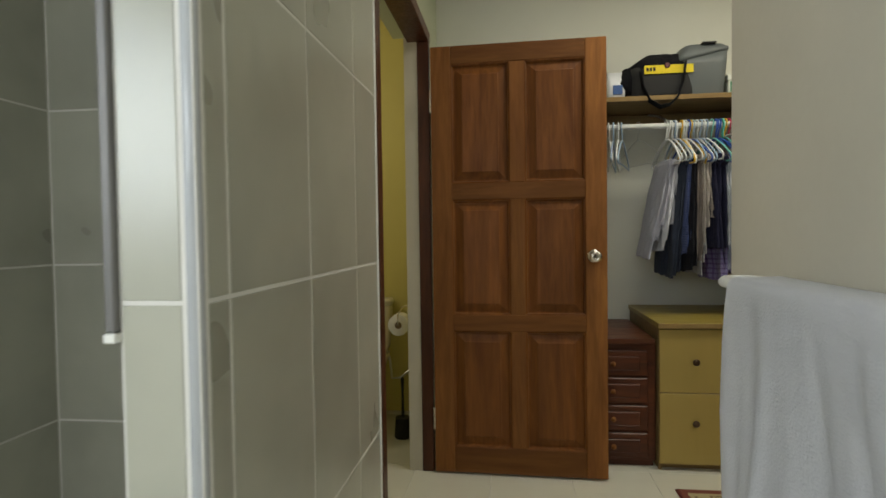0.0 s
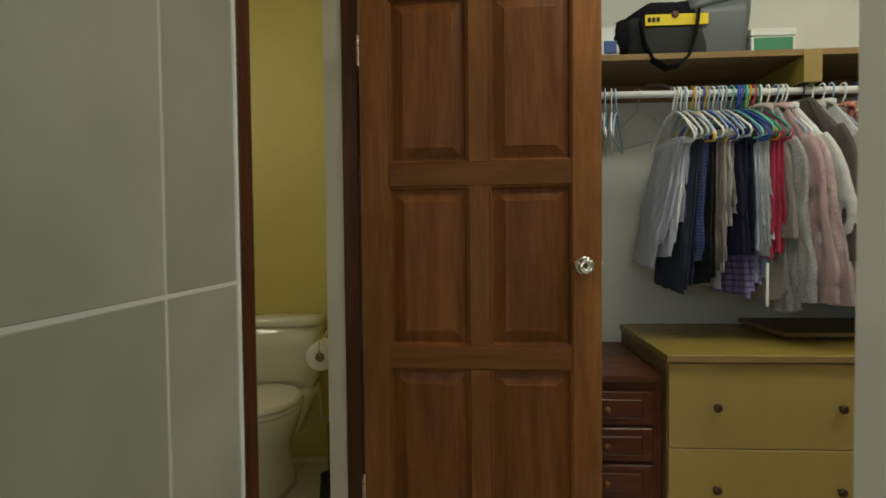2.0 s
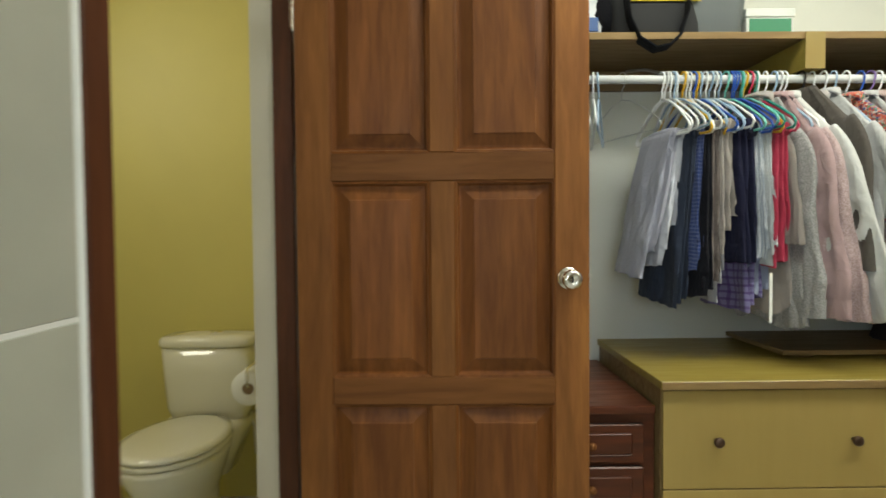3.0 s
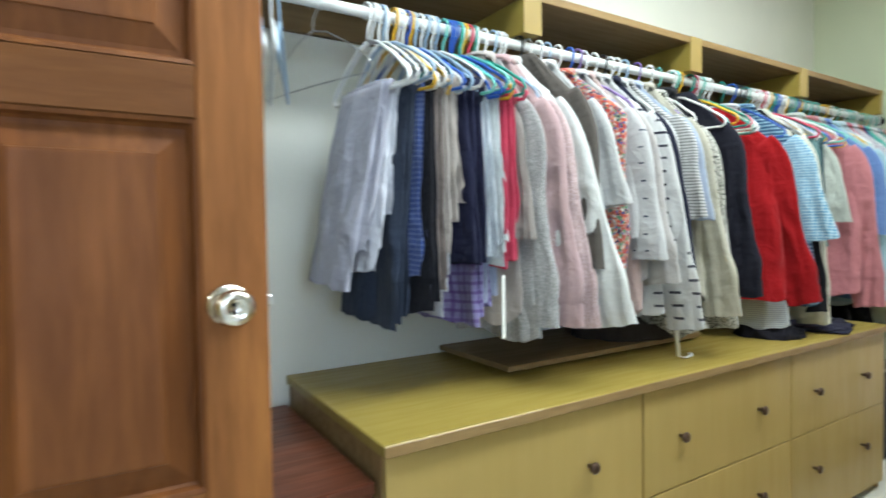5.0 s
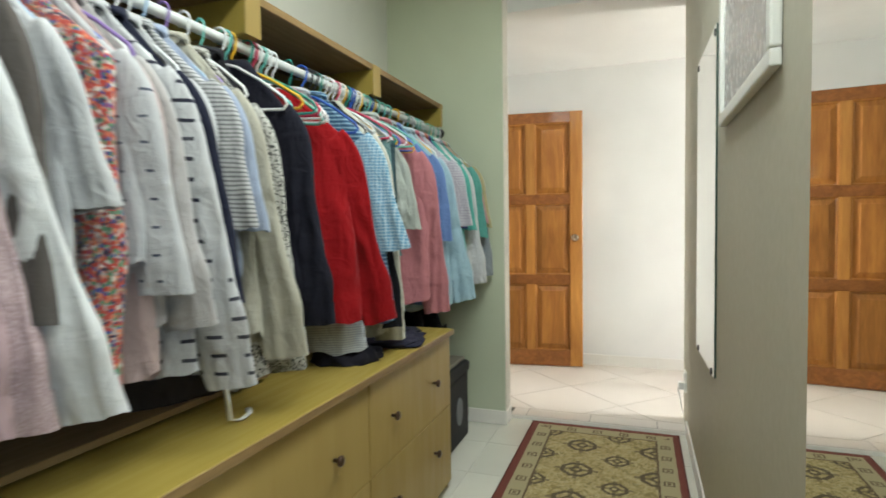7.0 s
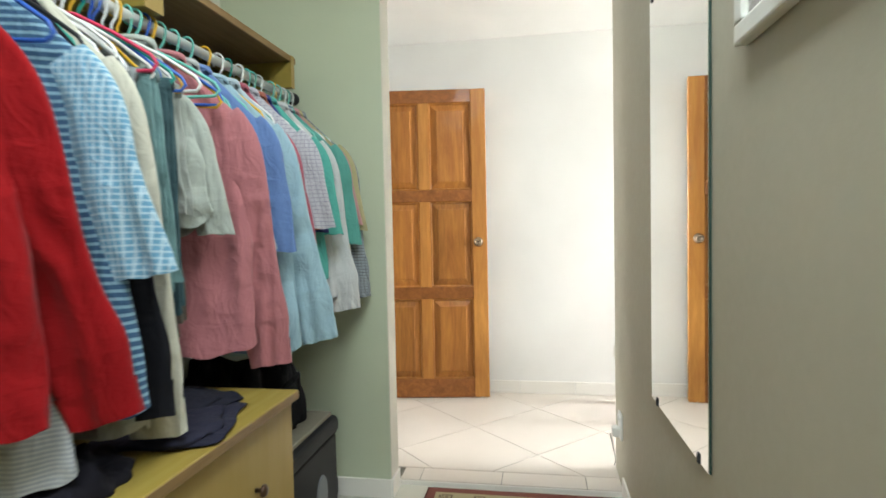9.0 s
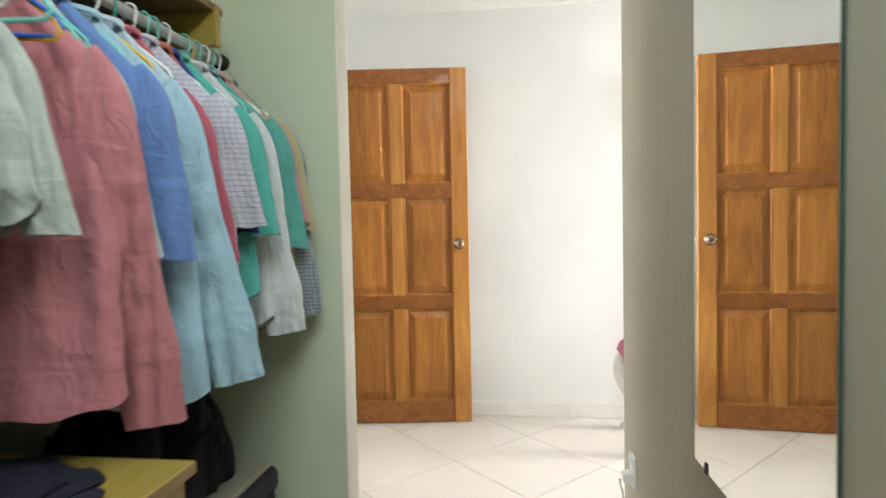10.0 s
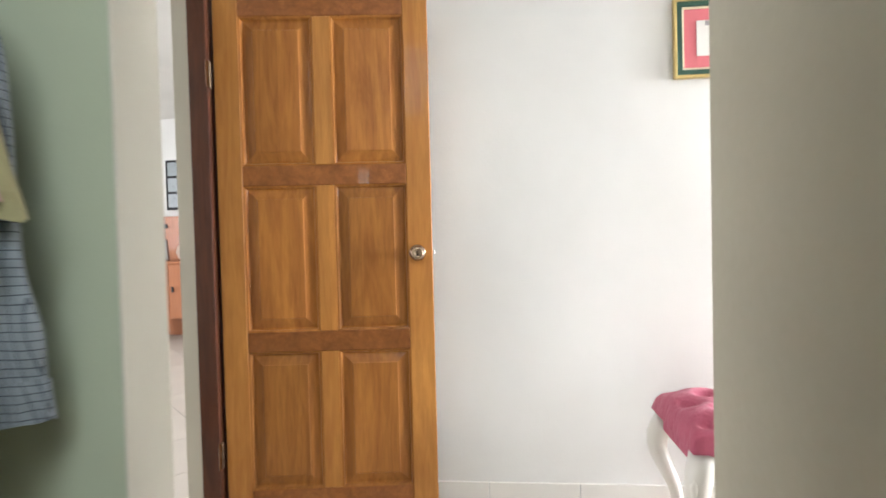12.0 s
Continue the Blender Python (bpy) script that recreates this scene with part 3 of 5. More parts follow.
# ---- rug ----
def rug_material():
    m = mat("patterned_rug", (0.36, 0.30, 0.15), 0.95)
    n = Nodes(m)
    x, y, z = n.xyz()
    wob = n.noise(n.object_space, 30.0, 2.0)
    x = n.math("ADD", x, n.math("MULTIPLY", wob, 0.008))
    y = n.math("ADD", y, n.math("MULTIPLY", wob, 0.008))
    L, W = 1.64, 0.395

    def cell(v, pitch, shift):
        return n.math("ABSOLUTE", n.math("SUBTRACT", n.math("MULTIPLY", n.math("FRACT", n.math("ADD", n.math("DIVIDE", v, pitch), 50.0 + shift)), pitch), pitch / 2))

    def medallion(sx, sy, size):
        a, b = cell(x, 0.30, sx), cell(y, 0.36, sy)
        r = n.math("MAXIMUM", n.math("MAXIMUM", a, b), n.math("MULTIPLY", n.math("ADD", a, b), 0.72))
        ring = n.math("MULTIPLY", n.math("LESS_THAN", r, size), n.math("GREATER_THAN", r, size * 0.72))
        core = n.math("LESS_THAN", r, size * 0.4)
        hole = n.math("LESS_THAN", r, size * 0.18)
        bars = n.math("MULTIPLY", n.math("LESS_THAN", n.math("MINIMUM", a, b), size * 0.13), n.math("LESS_THAN", r, size * 1.35))
        return n.math("SUBTRACT", n.math("MAXIMUM", n.math("MAXIMUM", ring, core), n.math("MULTIPLY", bars, 0.7)), hole)

    dark = n.math("MAXIMUM", medallion(0.0, 0.25, 0.074), medallion(0.5, 0.75, 0.058))
    speck = n.noise(n.object_space, 26.0, 3.0, 1.5)
    ground = n.ramp(speck, (0.36, (0.30, 0.23, 0.075)), (0.5, (0.46, 0.36, 0.16)), (0.64, (0.54, 0.44, 0.23)))
    ground = n.mix(n.ramp(n.noise(n.object_space, 60.0, 2.0, 2.0), (0.56, 0.0), (0.6, 0.6)), ground, (0.14, 0.13, 0.05))
    col = n.mix(n.math("MULTIPLY", dark, 0.95), ground, (0.085, 0.06, 0.03))
    ax, ay = n.math("ABSOLUTE", x), n.math("ABSOLUTE", y)
    edge = n.math("MINIMUM", n.math("SUBTRACT", L, ax), n.math("SUBTRACT", W, ay))
    side = n.math("LESS_THAN", n.math("SUBTRACT", W, ay), n.math("SUBTRACT", L, ax))
    along = n.math("ADD", n.math("MULTIPLY", side, cell(x, 0.14, 0.2)), n.math("MULTIPLY", n.math("SUBTRACT", 1.0, side), cell(y, 0.14, 0.3)))
    dot = n.math("MAXIMUM", along, n.math("ABSOLUTE", n.math("SUBTRACT", edge, 0.076)))
    spot = n.math("MULTIPLY", n.math("LESS_THAN", dot, 0.024), n.math("GREATER_THAN", n.math("ABSOLUTE", n.math("SUBTRACT", dot, 0.012)), 0.004))
    band = n.mix(spot, (0.42, 0.36, 0.20), (0.13, 0.09, 0.045))
    col = n.mix(n.math("LESS_THAN", edge, 0.118), col, band)
    line = n.math("MULTIPLY", n.math("LESS_THAN", edge, 0.124), n.math("GREATER_THAN", edge, 0.114))
    col = n.mix(line, col, (0.12, 0.075, 0.035))
    col = n.mix(n.math("LESS_THAN", edge, 0.034), col, (0.17, 0.035, 0.025))
    n.color(n.mix(n.math("MULTIPLY", n.noise(n.object_space, 300.0, 1.0), 0.3), col, (0.1, 0.08, 0.04)))
    n.bump(n.noise(n.object_space, 350.0, 2.0), 0.5, 0.004)
    return m


rug = empty("rug", pose(2.51, 2.392, 0.0005), "long patterned runner rug with a dark red border", "rug")
part("carpet", box((-1.64, -0.395, 0.0), (1.64, 0.395, 0.009), 0.003), rug_material(), rug)
part("edge_binding", box((-1.652, -0.402, 0.0), (1.652, 0.402, 0.005), 0.002), fabric((0.09, 0.02, 0.016)), rug, "dark red bound edge")


# ---- mirrors, picture, socket on the passage wall ----
def wall_mirror(x0, x1, z0, z1, label, lean=0.0):
    c = empty("wall_mirror", pose(x0, 1.951, z0, 0, 0, lean), label, "mirror")
    w, h = x1 - x0, z1 - z0
    part("glass_edge", box((0, 0, 0), (w, 0.0055, h), 0.0005), mat("green_glass_edge", (0.03, 0.06, 0.05), 0.15), c, "dark green glass edge")
    part("silvering", box((0.0008, 0.0056, 0.0008), (w - 0.0008, 0.0066, h - 0.0008)), MIRROR, c, "silvered mirror face")
    for a, b in ((0.06, 0.0), (w - 0.08, 0.0), (0.02, h - 0.03), (w - 0.04, h - 0.03)):
        part("clip", box((a, 0, b - 0.004), (a + 0.012, 0.010, b + 0.020), 0.002), BLACK_PLASTIC, c)
    return c


wall_mirror(2.985, 3.515, 0.64, 1.83, "frameless upright mirror fixed low on the wall", 0.9)
wall_mirror(1.10, 1.885, 0.30, 2.05, "wide frameless mirror fixed to the passage wall")

pic = empty("framed_picture", pose(2.095, 1.951, 1.457), "pale picture in a white moulded frame", "picture")
pw, ph, pt = 0.70, 0.56, 0.022
WHITE_FRAME = paint("white_frame_paint", (0.72, 0.72, 0.66), 0.45)
for lo, hi in (((0, 0.0, 0), (pw, pt, 0.035)), ((0, 0, ph - 0.035), (pw, pt, ph)), ((0, 0, 0.0355), (0.035, pt, ph - 0.0355)), ((pw - 0.035, 0, 0.0355), (pw, pt, ph - 0.0355))):
    part("frame_bar", box(lo, hi, 0.005, 2), WHITE_FRAME, pic)
part("print", box((0.035, 0.004, 0.035), (pw - 0.035, 0.010, ph - 0.035)), paint("faded_print", (0.36, 0.335, 0.31), 0.25, 0.10), pic, "faded grey brown print behind glass")

sock = empty("wall_socket", pose(4.235, 1.951, 0.29), "white double wall socket with a plug", "socket")
part("plate", box((-0.04, 0, -0.055), (0.04, 0.009, 0.055), 0.003, 2), WHITE_PLASTIC, sock)
part("switch", box((-0.03, 0.0092, 0.02), (-0.01, 0.013, 0.042), 0.001), WHITE_PLASTIC, sock)
part("switch", box((0.01, 0.0092, 0.02), (0.03, 0.013, 0.042), 0.001), WHITE_PLASTIC, sock)
part("plug", box((-0.022, 0.0092, -0.045), (0.022, 0.04, -0.005), 0.006, 2), WHITE_PLASTIC, sock)
part("cord", tube([(0.02, 0.035, -0.04), (0.06, 0.04, -0.06), (0.09, 0.03, -0.10), (0.05, 0.02, -0.16), (0.1, 0.012, -0.2), (0.16, 0.01, -0.245)], 0.003, 6), WHITE_PLASTIC, sock, "", True)


# ---- hangers and clothes ----
HANGER_MESH = {}
rng = random.Random(7)


def hanger(x, twist, color, wire=False, sway=1.0, span=1.0):
    """A hanger over the rail, its arms across it."""
    key = (color, wire)
    m = pose(x, RY, RZ, sway * rng.uniform(-4, 4), sway * rng.uniform(-3, 3), twist + sway * rng.uniform(-6, 6))
    if key in HANGER_MESH:
        return copy_thing(HANGER_MESH[key], m @ Matrix.Diagonal((1, span, 1, 1)))
    material = STEEL if wire else mat("hanger_plastic", color, 0.35)
    r = 0.0016 if wire else 0.0042
    word = "thin steel wire" if wire else "coloured plastic"
    names = {(0.75, 0.76, 0.74): "white plastic", (0.72, 0.42, 0.02): "yellow plastic", (0.03, 0.10, 0.42): "blue plastic", (0.02, 0.26, 0.2): "green plastic",
             (0.55, 0.04, 0.1): "red plastic", (0.3, 0.42, 0.55): "pale blue plastic", (0.16, 0.5, 0.42): "mint plastic", (0.015, 0.015, 0.016): "black plastic", (0.25, 0.16, 0.4): "purple plastic"}
    h = empty("clothes_hanger", m, names.get(color, word) + " clothes hanger on the rail", "hanger", "hangers on the rail")
    hook = [(0, 0.024 * math.cos(a) * 0.9, 0.0 + 0.0215 * math.sin(a)) for a in [radians(d) for d in range(-50, 196, 20)]]
    hook += [(0, -0.014, -0.03), (0, -0.002, -0.045), (0, 0, -0.075)]
    part("hook", tube(hook, r if wire else 0.0034, 7), material, h, "", True)
    s = 0.20
    loop = [(0, 0, -0.075), (0, 0.05, -0.088), (0, 0.12, -0.128), (0, s - 0.01, -0.178), (0, s, -0.196), (0, s - 0.012, -0.21),
            (0, 0.1, -0.207), (0, 0, -0.206), (0, -0.1, -0.207), (0, -s + 0.012, -0.21), (0, -s, -0.196), (0, -s + 0.01, -0.178), (0, -0.12, -0.128), (0, -0.05, -0.088), (0, 0, -0.075)]
    part("frame_loop", tube(loop, r, 7), material, h, "", True)
    HANGER_MESH[key] = h
    return h


W_, Y_, B_, G_, R_, P_, M_, K_, V_ = ((0.75, 0.76, 0.74), (0.72, 0.42, 0.02), (0.03, 0.10, 0.42), (0.02, 0.26, 0.2), (0.55, 0.04, 0.1), (0.3, 0.42, 0.55), (0.16, 0.5, 0.42), (0.015, 0.015, 0.016), (0.25, 0.16, 0.4))


def ridged(x, y, z):
    return 0.5 - abs(noise.noise(Vector((x, y, z)))) * 1.9


def cloth_body(hw, length, thick, shirt, seed, drop=0.105, flare=0.0):
    """A flattened hanging tube of cloth with folds; origin at the collar."""
    sections, cols, rows = [], 72, 34
    for i in range(rows + 1):
        v = i / rows
        z = -length * v
        if shirt:
            s = min(1.0, -z / drop) if drop else 1.0
            half = 0.062 + (hw - 0.062) * s - 0.012 * max(0.0, math.sin(min(1.0, v * 1.6) * math.pi))
            half += flare * max(0.0, v - 0.25)
        else:
            half = hw * (0.86 + 0.12 * v + flare * v)
        grow = min(1.0, 0.25 + 1.1 * v)
        ring = []
        for k in range(cols):
            a = 2 * math.pi * k / cols
            c, sn = math.cos(a), math.sin(a)
            face = 1 if sn >= 0 else -1
            u = c * (1.15 - 0.25 * v) + 0.16 * noise.noise(Vector((v * 3.1, seed * 1.9, face * 2.0)))
            y = half * c
            flat = abs(sn) ** 0.6
            body = thick * (0.5 + 0.5 * min(1.0, v * 4)) * flat * face
            if not shirt and i == 0:
                body *= 0.3
            broad = ridged(u * (2.3 if shirt else 1.3) + seed * 1.3, v * 0.8, seed + 2.0 * face)
            narrow = ridged(u * 5.2 + seed * 2.1, v * 1.7, seed * 0.7 + 5.0 * face)
            crumple = noise.noise(Vector((u * 4 + seed, v * 9 + 1.5 * u, seed + face)))
            depth = (0.030 if shirt else 0.013) * grow
            x = body * (1 - 0.2 * v) + face * flat * depth * (0.8 * broad + (0.35 if shirt else 0.12) * narrow) + 0.006 * crumple * grow
            x += 0.018 * v * noise.noise(Vector((c * 1.3 + seed, v * 1.2, seed * 3.3)))
            hem = v ** 6
            zz = z + hem * ((0.026 if shirt else 0.010) * noise.noise(Vector((u * 3, seed, 3 + face))) + (0.030 if shirt else 0.010) * c * math.sin(seed * 5) + (0.035 * c ** 4 if shirt else 0.0) + (0.005 if shirt else 0.0) * narrow)
            yy = y + 0.016 * v * noise.noise(Vector((v * 4, seed, face))) + 0.006 * crumple * v
            ring.append((x, yy, zz))
        sections.append(ring)
    return loft(sections, "top")


def sleeve(hw, side, length, seed, drop, kick=0.0, wide=0.07, cuff=0.045, out=0.06, slim=0.42, tilt=0.0):
    """A sleeve that leaves the shoulder's end along its slope and bends to hang down; out: how far it stands off below."""
    rings, cols, rows = [], 40, 30
    y, z = hw - 0.064, -drop * 0.74 - wide * 0.62 - 0.010
    step = (length + 0.06) / rows
    steep = math.atan2(length, max(0.01, out))
    for i in range(rows + 1):
        v = i / rows
        turn = min(1.0, v * (length + 0.06) / 0.13)
        ang = radians(52) + (steep - radians(52)) * (turn * turn * (3 - 2 * turn))
        ang += 0.10 * noise.noise(Vector((v * 2.2, seed, side))) * turn
        if i:
            y, z = y + math.cos(ang) * step, z - math.sin(ang) * step
        r = (wide * (0.92 + 0.12 * math.sin(min(1.0, v * 2.2) * math.pi)) * (1 - v) + cuff * v)
        if length > 0.42:
            r += 0.012 * math.exp(-((v - 0.80) / 0.10) ** 2)
        cx = kick * v ** 1.3 + 0.012 * noise.noise(Vector((v * 2.5, seed * 1.7, 4)))
        ring = []
        for k in range(cols):
            a = 2 * math.pi * k / cols
            c, sn = math.cos(a), math.sin(a)
            face = 1 if sn >= 0 else -1
            flat = abs(sn) ** 0.7
            long_fold = ridged(c * 1.0 + seed, v * length * 4.2 + c * 1.3, seed + 5 + face)
            elbow = ridged(c * 0.8 + v * length * 13, c * 1.2 - v * 2, seed + 2 + face) * math.exp(-((v - 0.45) / 0.22) ** 2) if length > 0.42 else 0.0
            bulge = face * flat * (r * slim + 0.015 * (0.4 + 0.6 * v) * long_fold + 0.018 * elbow)
            w = r * (1 + 0.05 * noise.noise(Vector((c + seed, v * 4, 7.0))))
            # across the sleeve, square to its run; a tilted end cut
            ay, az = math.sin(ang) * c * w, math.cos(ang) * c * w
            ring.append((cx + bulge, side * (y + ay), z + az - tilt * v * c * w * 1.2 + 0.006 * v ** 4 * long_fold))
        rings.append(ring)
    return loft(rings, "top")


def shirt(x, z_low, cloth, kind, label, arms="long", hw=0.205, thick=0.020, twist=9.0, kick=0.0, color=W_, top=1.605, cat="shirt", arm_len=None, collar=True, flare=0.03, drop=0.15, sleeve_cloth=None, arm_out=None):
    """A garment on a hanger."""
    hanger(x, twist, color, sway=0.2, span=min(0.84, (hw - 0.04) / 0.2))
    top += 0.018
    seed = x * 13.7
    g = empty(kind, pose(x, RY, top, rng.uniform(-1.5, 1.5), rng.uniform(-0.7, 0.7), twist + rng.uniform(-1, 1)), label, cat, "clothes on the rail")
    part("body", cloth_body(hw, top - z_low, thick, True, seed, drop, flare), cloth, g, "", True)
    sl = sleeve_cloth or cloth
    if arms != "none":
        is_long = arms == "long"
        n = arm_len or (0.56 if is_long else 0.24)
        girth = min(1.0, hw / 0.21)
        reach = (arm_out or 0.06) + (0.02 if is_long else -0.015)
        for side in (-1, 1):
            swing = kick if side < 0 else 0.02
            args = (hw, side, n, seed + side, drop, swing, 0.072 if is_long else 0.074 * girth, 0.054 if is_long else 0.066 * girth, reach, 0.28)
            part("sleeve", sleeve(*args, 0.0 if is_long else 0.12), sl, g, "", True)
            if is_long:
                bm = sleeve(hw, side, n, seed + side, drop, swing, 0.0745, 0.0575, reach, 0.32)
                bm.verts.ensure_lookup_table()
                doomed = [v for v in bm.verts if v.index < 40 * 27]
                bmesh.ops.delete(bm, geom=doomed, context="VERTS")
                part("cuff", bm, sl, g, "", True)
    if collar:
        ring = [(0.022 * math.sin(a), 0.062 * math.cos(a), 0.004 - 0.012 * math.sin(a)) for a in [radians(d) for d in range(0, 361, 24)]]
        part("collar", tube(ring, 0.014, 8, True, (0.5, 1.5)), cloth, g, "", True)
        for side in (-1, 1):
            bm = bmesh.new()
            grid = [[bm.verts.new((-0.026 - 0.010 * a - 0.006 * math.sin(b * 3.1), side * (0.012 + 0.052 * b - 0.006 * a), 0.012 - 0.012 * b - (0.050 - 0.018 * b) * a)) for b in (0.0, 0.33, 0.66, 1.0)] for a in (0.0, 0.5, 1.0)]
            for p, q in zip(grid, grid[1:]):
                for k in range(3):
                    bm.faces.new((p[k], p[k + 1], q[k + 1], q[k]))
            bmesh.ops.solidify(bm, geom=bm.faces[:], thickness=0.003)
            part("collar_flap", bm, cloth, g, "", True)
    return g


def trousers(x, z_low, cloth, label, hw=0.16, thick=0.016, twist=14.0, color=W_, top=1.497, back=0.12, bend=0.0):
    """Trousers folded over a hanger's bar, the rear leg a little longer."""
    hanger(x, twist, color, span=0.82)
    seed = x * 17.1
    g = empty("pair_of_trousers", pose(x, RY, top, rng.uniform(-2.5, 2.5), bend + rng.uniform(-0.7, 0.7), twist + rng.uniform(-1.5, 1.5)), label, "trousers", "clothes on the rail")
    for dx, low, wide, shift in ((-thick * 0.95, z_low, 0.97, 0.0), (-thick * 0.35, z_low + 0.5 * back, 0.93, -0.012), (thick * 0.4, z_low + back, 1.0, 0.006)):
        bm = cloth_body(hw * wide, top - low, thick * 0.45, False, seed + dx * 40, 0, rng.uniform(-0.04, 0.08))
        bmesh.ops.translate(bm, vec=(dx, shift, 0), verts=bm.verts[:])
        part("leg", bm, cloth, g, "", True)
    part("fold", tube([(0, -hw * 0.84, -0.004), (0, -hw * 0.3, 0.004), (0, hw * 0.4, 0.003), (0, hw * 0.84, -0.004)], thick * 0.95, 10), cloth, g, "", True)
    return g




def F(color, pattern="plain", second=(0.02, 0.02, 0.03), scale=1.0):
    """Cloth with its colour lowered, palest most, standing in for shade between garments."""
    return fabric(tuple(round(c * (0.64 if max(color) > 0.55 else 0.78 if max(color) > 0.42 else 0.98), 4) for c in color), pattern, tuple(round(c * 0.85, 4) for c in second), scale)


# empty hangers by the door
for x, tw, c in ((0.665, -9, W_), (0.69, -12, P_), (0.715, -8, W_), (0.732, -14, P_)):
    hanger(x, tw, c)
hanger(0.815, 24, (0.6, 0.6, 0.58), True)

# trousers
trousers(0.955, 1.0, F((0.43, 0.43, 0.50)), "pale blue grey trousers folded over a hanger", 0.12, 0.020, 6, W_, 1.497, 0.16, 12.0)
trousers(0.982, 1.04, F((0.90, 0.91, 0.97)), "white cotton trousers folded over a hanger", 0.115, 0.017, 7, W_, 1.497, 0.14, 9.0)
trousers(1.005, 0.915, F((0.035, 0.045, 0.07)), "dark denim jeans folded over a hanger", 0.15, 0.018, 7, W_, 1.497, 0.02, 5.0)
trousers(1.030, 1.03, F((0.035, 0.065, 0.22), "check", (0.2, 0.24, 0.4), 0.25), "blue checked trousers folded over a hanger", 0.15, 0.014, 7, Y_, 1.497, 0.06, 4.0)
trousers(1.052, 0.94, F((0.014, 0.014, 0.018)), "black trousers folded over a hanger", 0.16, 0.017, 6, W_, 1.497, 0.03, 3.0)
trousers(1.078, 0.985, F((0.17, 0.14, 0.125)), "grey brown trousers folded over a hanger", 0.16, 0.017, 6, Y_, 1.497, 0.04, 2.0)
trousers(1.108, 1.10, F((0.56, 0.50, 0.45)), "pale beige trousers folded over a hanger", 0.165, 0.026, 6, W_, 1.515, 0.12)
trousers(1.090, 0.93, F((0.70, 0.71, 0.76)), "white trousers hanging behind dark ones", 0.11, 0.014, 5, P_, 1.497, 0.1)
trousers(1.155, 1.06, F((0.014, 0.015, 0.035)), "navy blue trousers folded over a hanger", 0.185, 0.036, 8, P_, 1.50, 0.015)
trousers(1.203, 1.065, F((0.42, 0.47, 0.53), "pinstripe", (0.62, 0.65, 0.68)), "pale blue striped trousers on a hanger", 0.17, 0.018, 8, B_, 1.497, 0.03)
trousers(1.228, 1.06, F((0.64, 0.67, 0.68)), "white linen trousers on a hanger", 0.18, 0.018, 8, G_, 1.497, 0.05)
trousers(1.262, 1.055, F((0.56, 0.05, 0.10)), "raspberry red trousers folded over a hanger", 0.195, 0.026, 9, R_, 1.50, 0.015)
trousers(1.200, 0.90, F((0.20, 0.18, 0.34), "check", (0.07, 0.02, 0.16), 0.5), "purple checked garment hanging low", 0.13, 0.035, 8, B_, 1.45, 0.03)
trousers(1.235, 0.945, F((0.36, 0.40, 0.54)), "pale blue garment hanging low", 0.15, 0.035, 6, M_, 1.45, 0.04)
# extra hooks among the trousers
for x, c in ((0.97, W_), (0.995, P_), (1.04, W_), (1.065, B_), (1.125, P_), (1.14, W_), (1.18, M_), (1.215, B_), (1.245, Y_), (1.28, G_)):
    hanger(x, rng.uniform(2, 14), c)

# shirts and tops
LONG, SHORT = "long", "short"
shirt(1.292, 0.90, F((0.58, 0.52, 0.48)), "blouse", "pale beige blouse with taupe sleeves on a hanger", SHORT, 0.15, 0.016, 10, 0.0, W_, arm_len=0.30, sleeve_cloth=F((0.24, 0.21, 0.19)))
shirt(1.320, 0.845, F((0.36, 0.35, 0.34), "melange", (0.27, 0.265, 0.26)), "cardigan", "grey speckled knitted cardigan on a hanger", LONG, 0.165, 0.02, 9, 0.01, W_, 1.6, "cardigan", 0.52, False, arm_out=0.02)
shirt(1.350, 0.88, F((0.58, 0.40, 0.40)), "shirt", "pale pink cotton shirt on a hanger", LONG, 0.20, 0.02, 10, 0.03, P_, arm_len=0.52, arm_out=0.035)
shirt(1.370, 0.90, F((0.60, 0.43, 0.42), "melange", (0.61, 0.47, 0.46)), "shirt", "soft pink shirt on a hanger", LONG, 0.205, 0.018, 10, 0.07, W_, arm_len=0.53, arm_out=0.05)
shirt(1.385, 0.90, F((0.86, 0.86, 0.82)), "shirt", "white long-sleeved shirt with a swinging sleeve", LONG, 0.215, 0.028, 11, 0.10, W_, arm_len=0.54, arm_out=0.10)
shirt(1.445, 0.99, F((0.085, 0.074, 0.064)), "cardigan", "taupe brown cardigan with rounded shoulders", SHORT, 0.225, 0.028, 8, 0.0, K_, 1.64, "cardigan", 0.4, False, arm_out=0.05)
shirt(1.485, 0.90, F((0.60, 0.55, 0.52)), "blouse", "cream blouse on a hanger", SHORT, 0.165, 0.02, 7, 0.02, W_, arm_len=0.30)
shirt(1.525, 0.95, F((0.68, 0.68, 0.66)), "blouse", "white short-sleeved blouse on a hanger", SHORT, 0.205, 0.022, 7, 0.03, W_, 1.615, arm_len=0.22)
shirt(1.56, 0.93, F((0.14, 0.11, 0.10)), "top", "dark brown top on a hanger", "none", 0.19, 0.016, 8, 0.0, P_, 1.58, "top")
shirt(1.605, 0.855, F((0.50, 0.42, 0.38), "floral", (0.50, 0.07, 0.05), 0.55), "dress", "coral floral print dress on a hanger", "none", 0.25, 0.022, 8, 0.0, W_, 1.60, "dress", flare=-0.04)
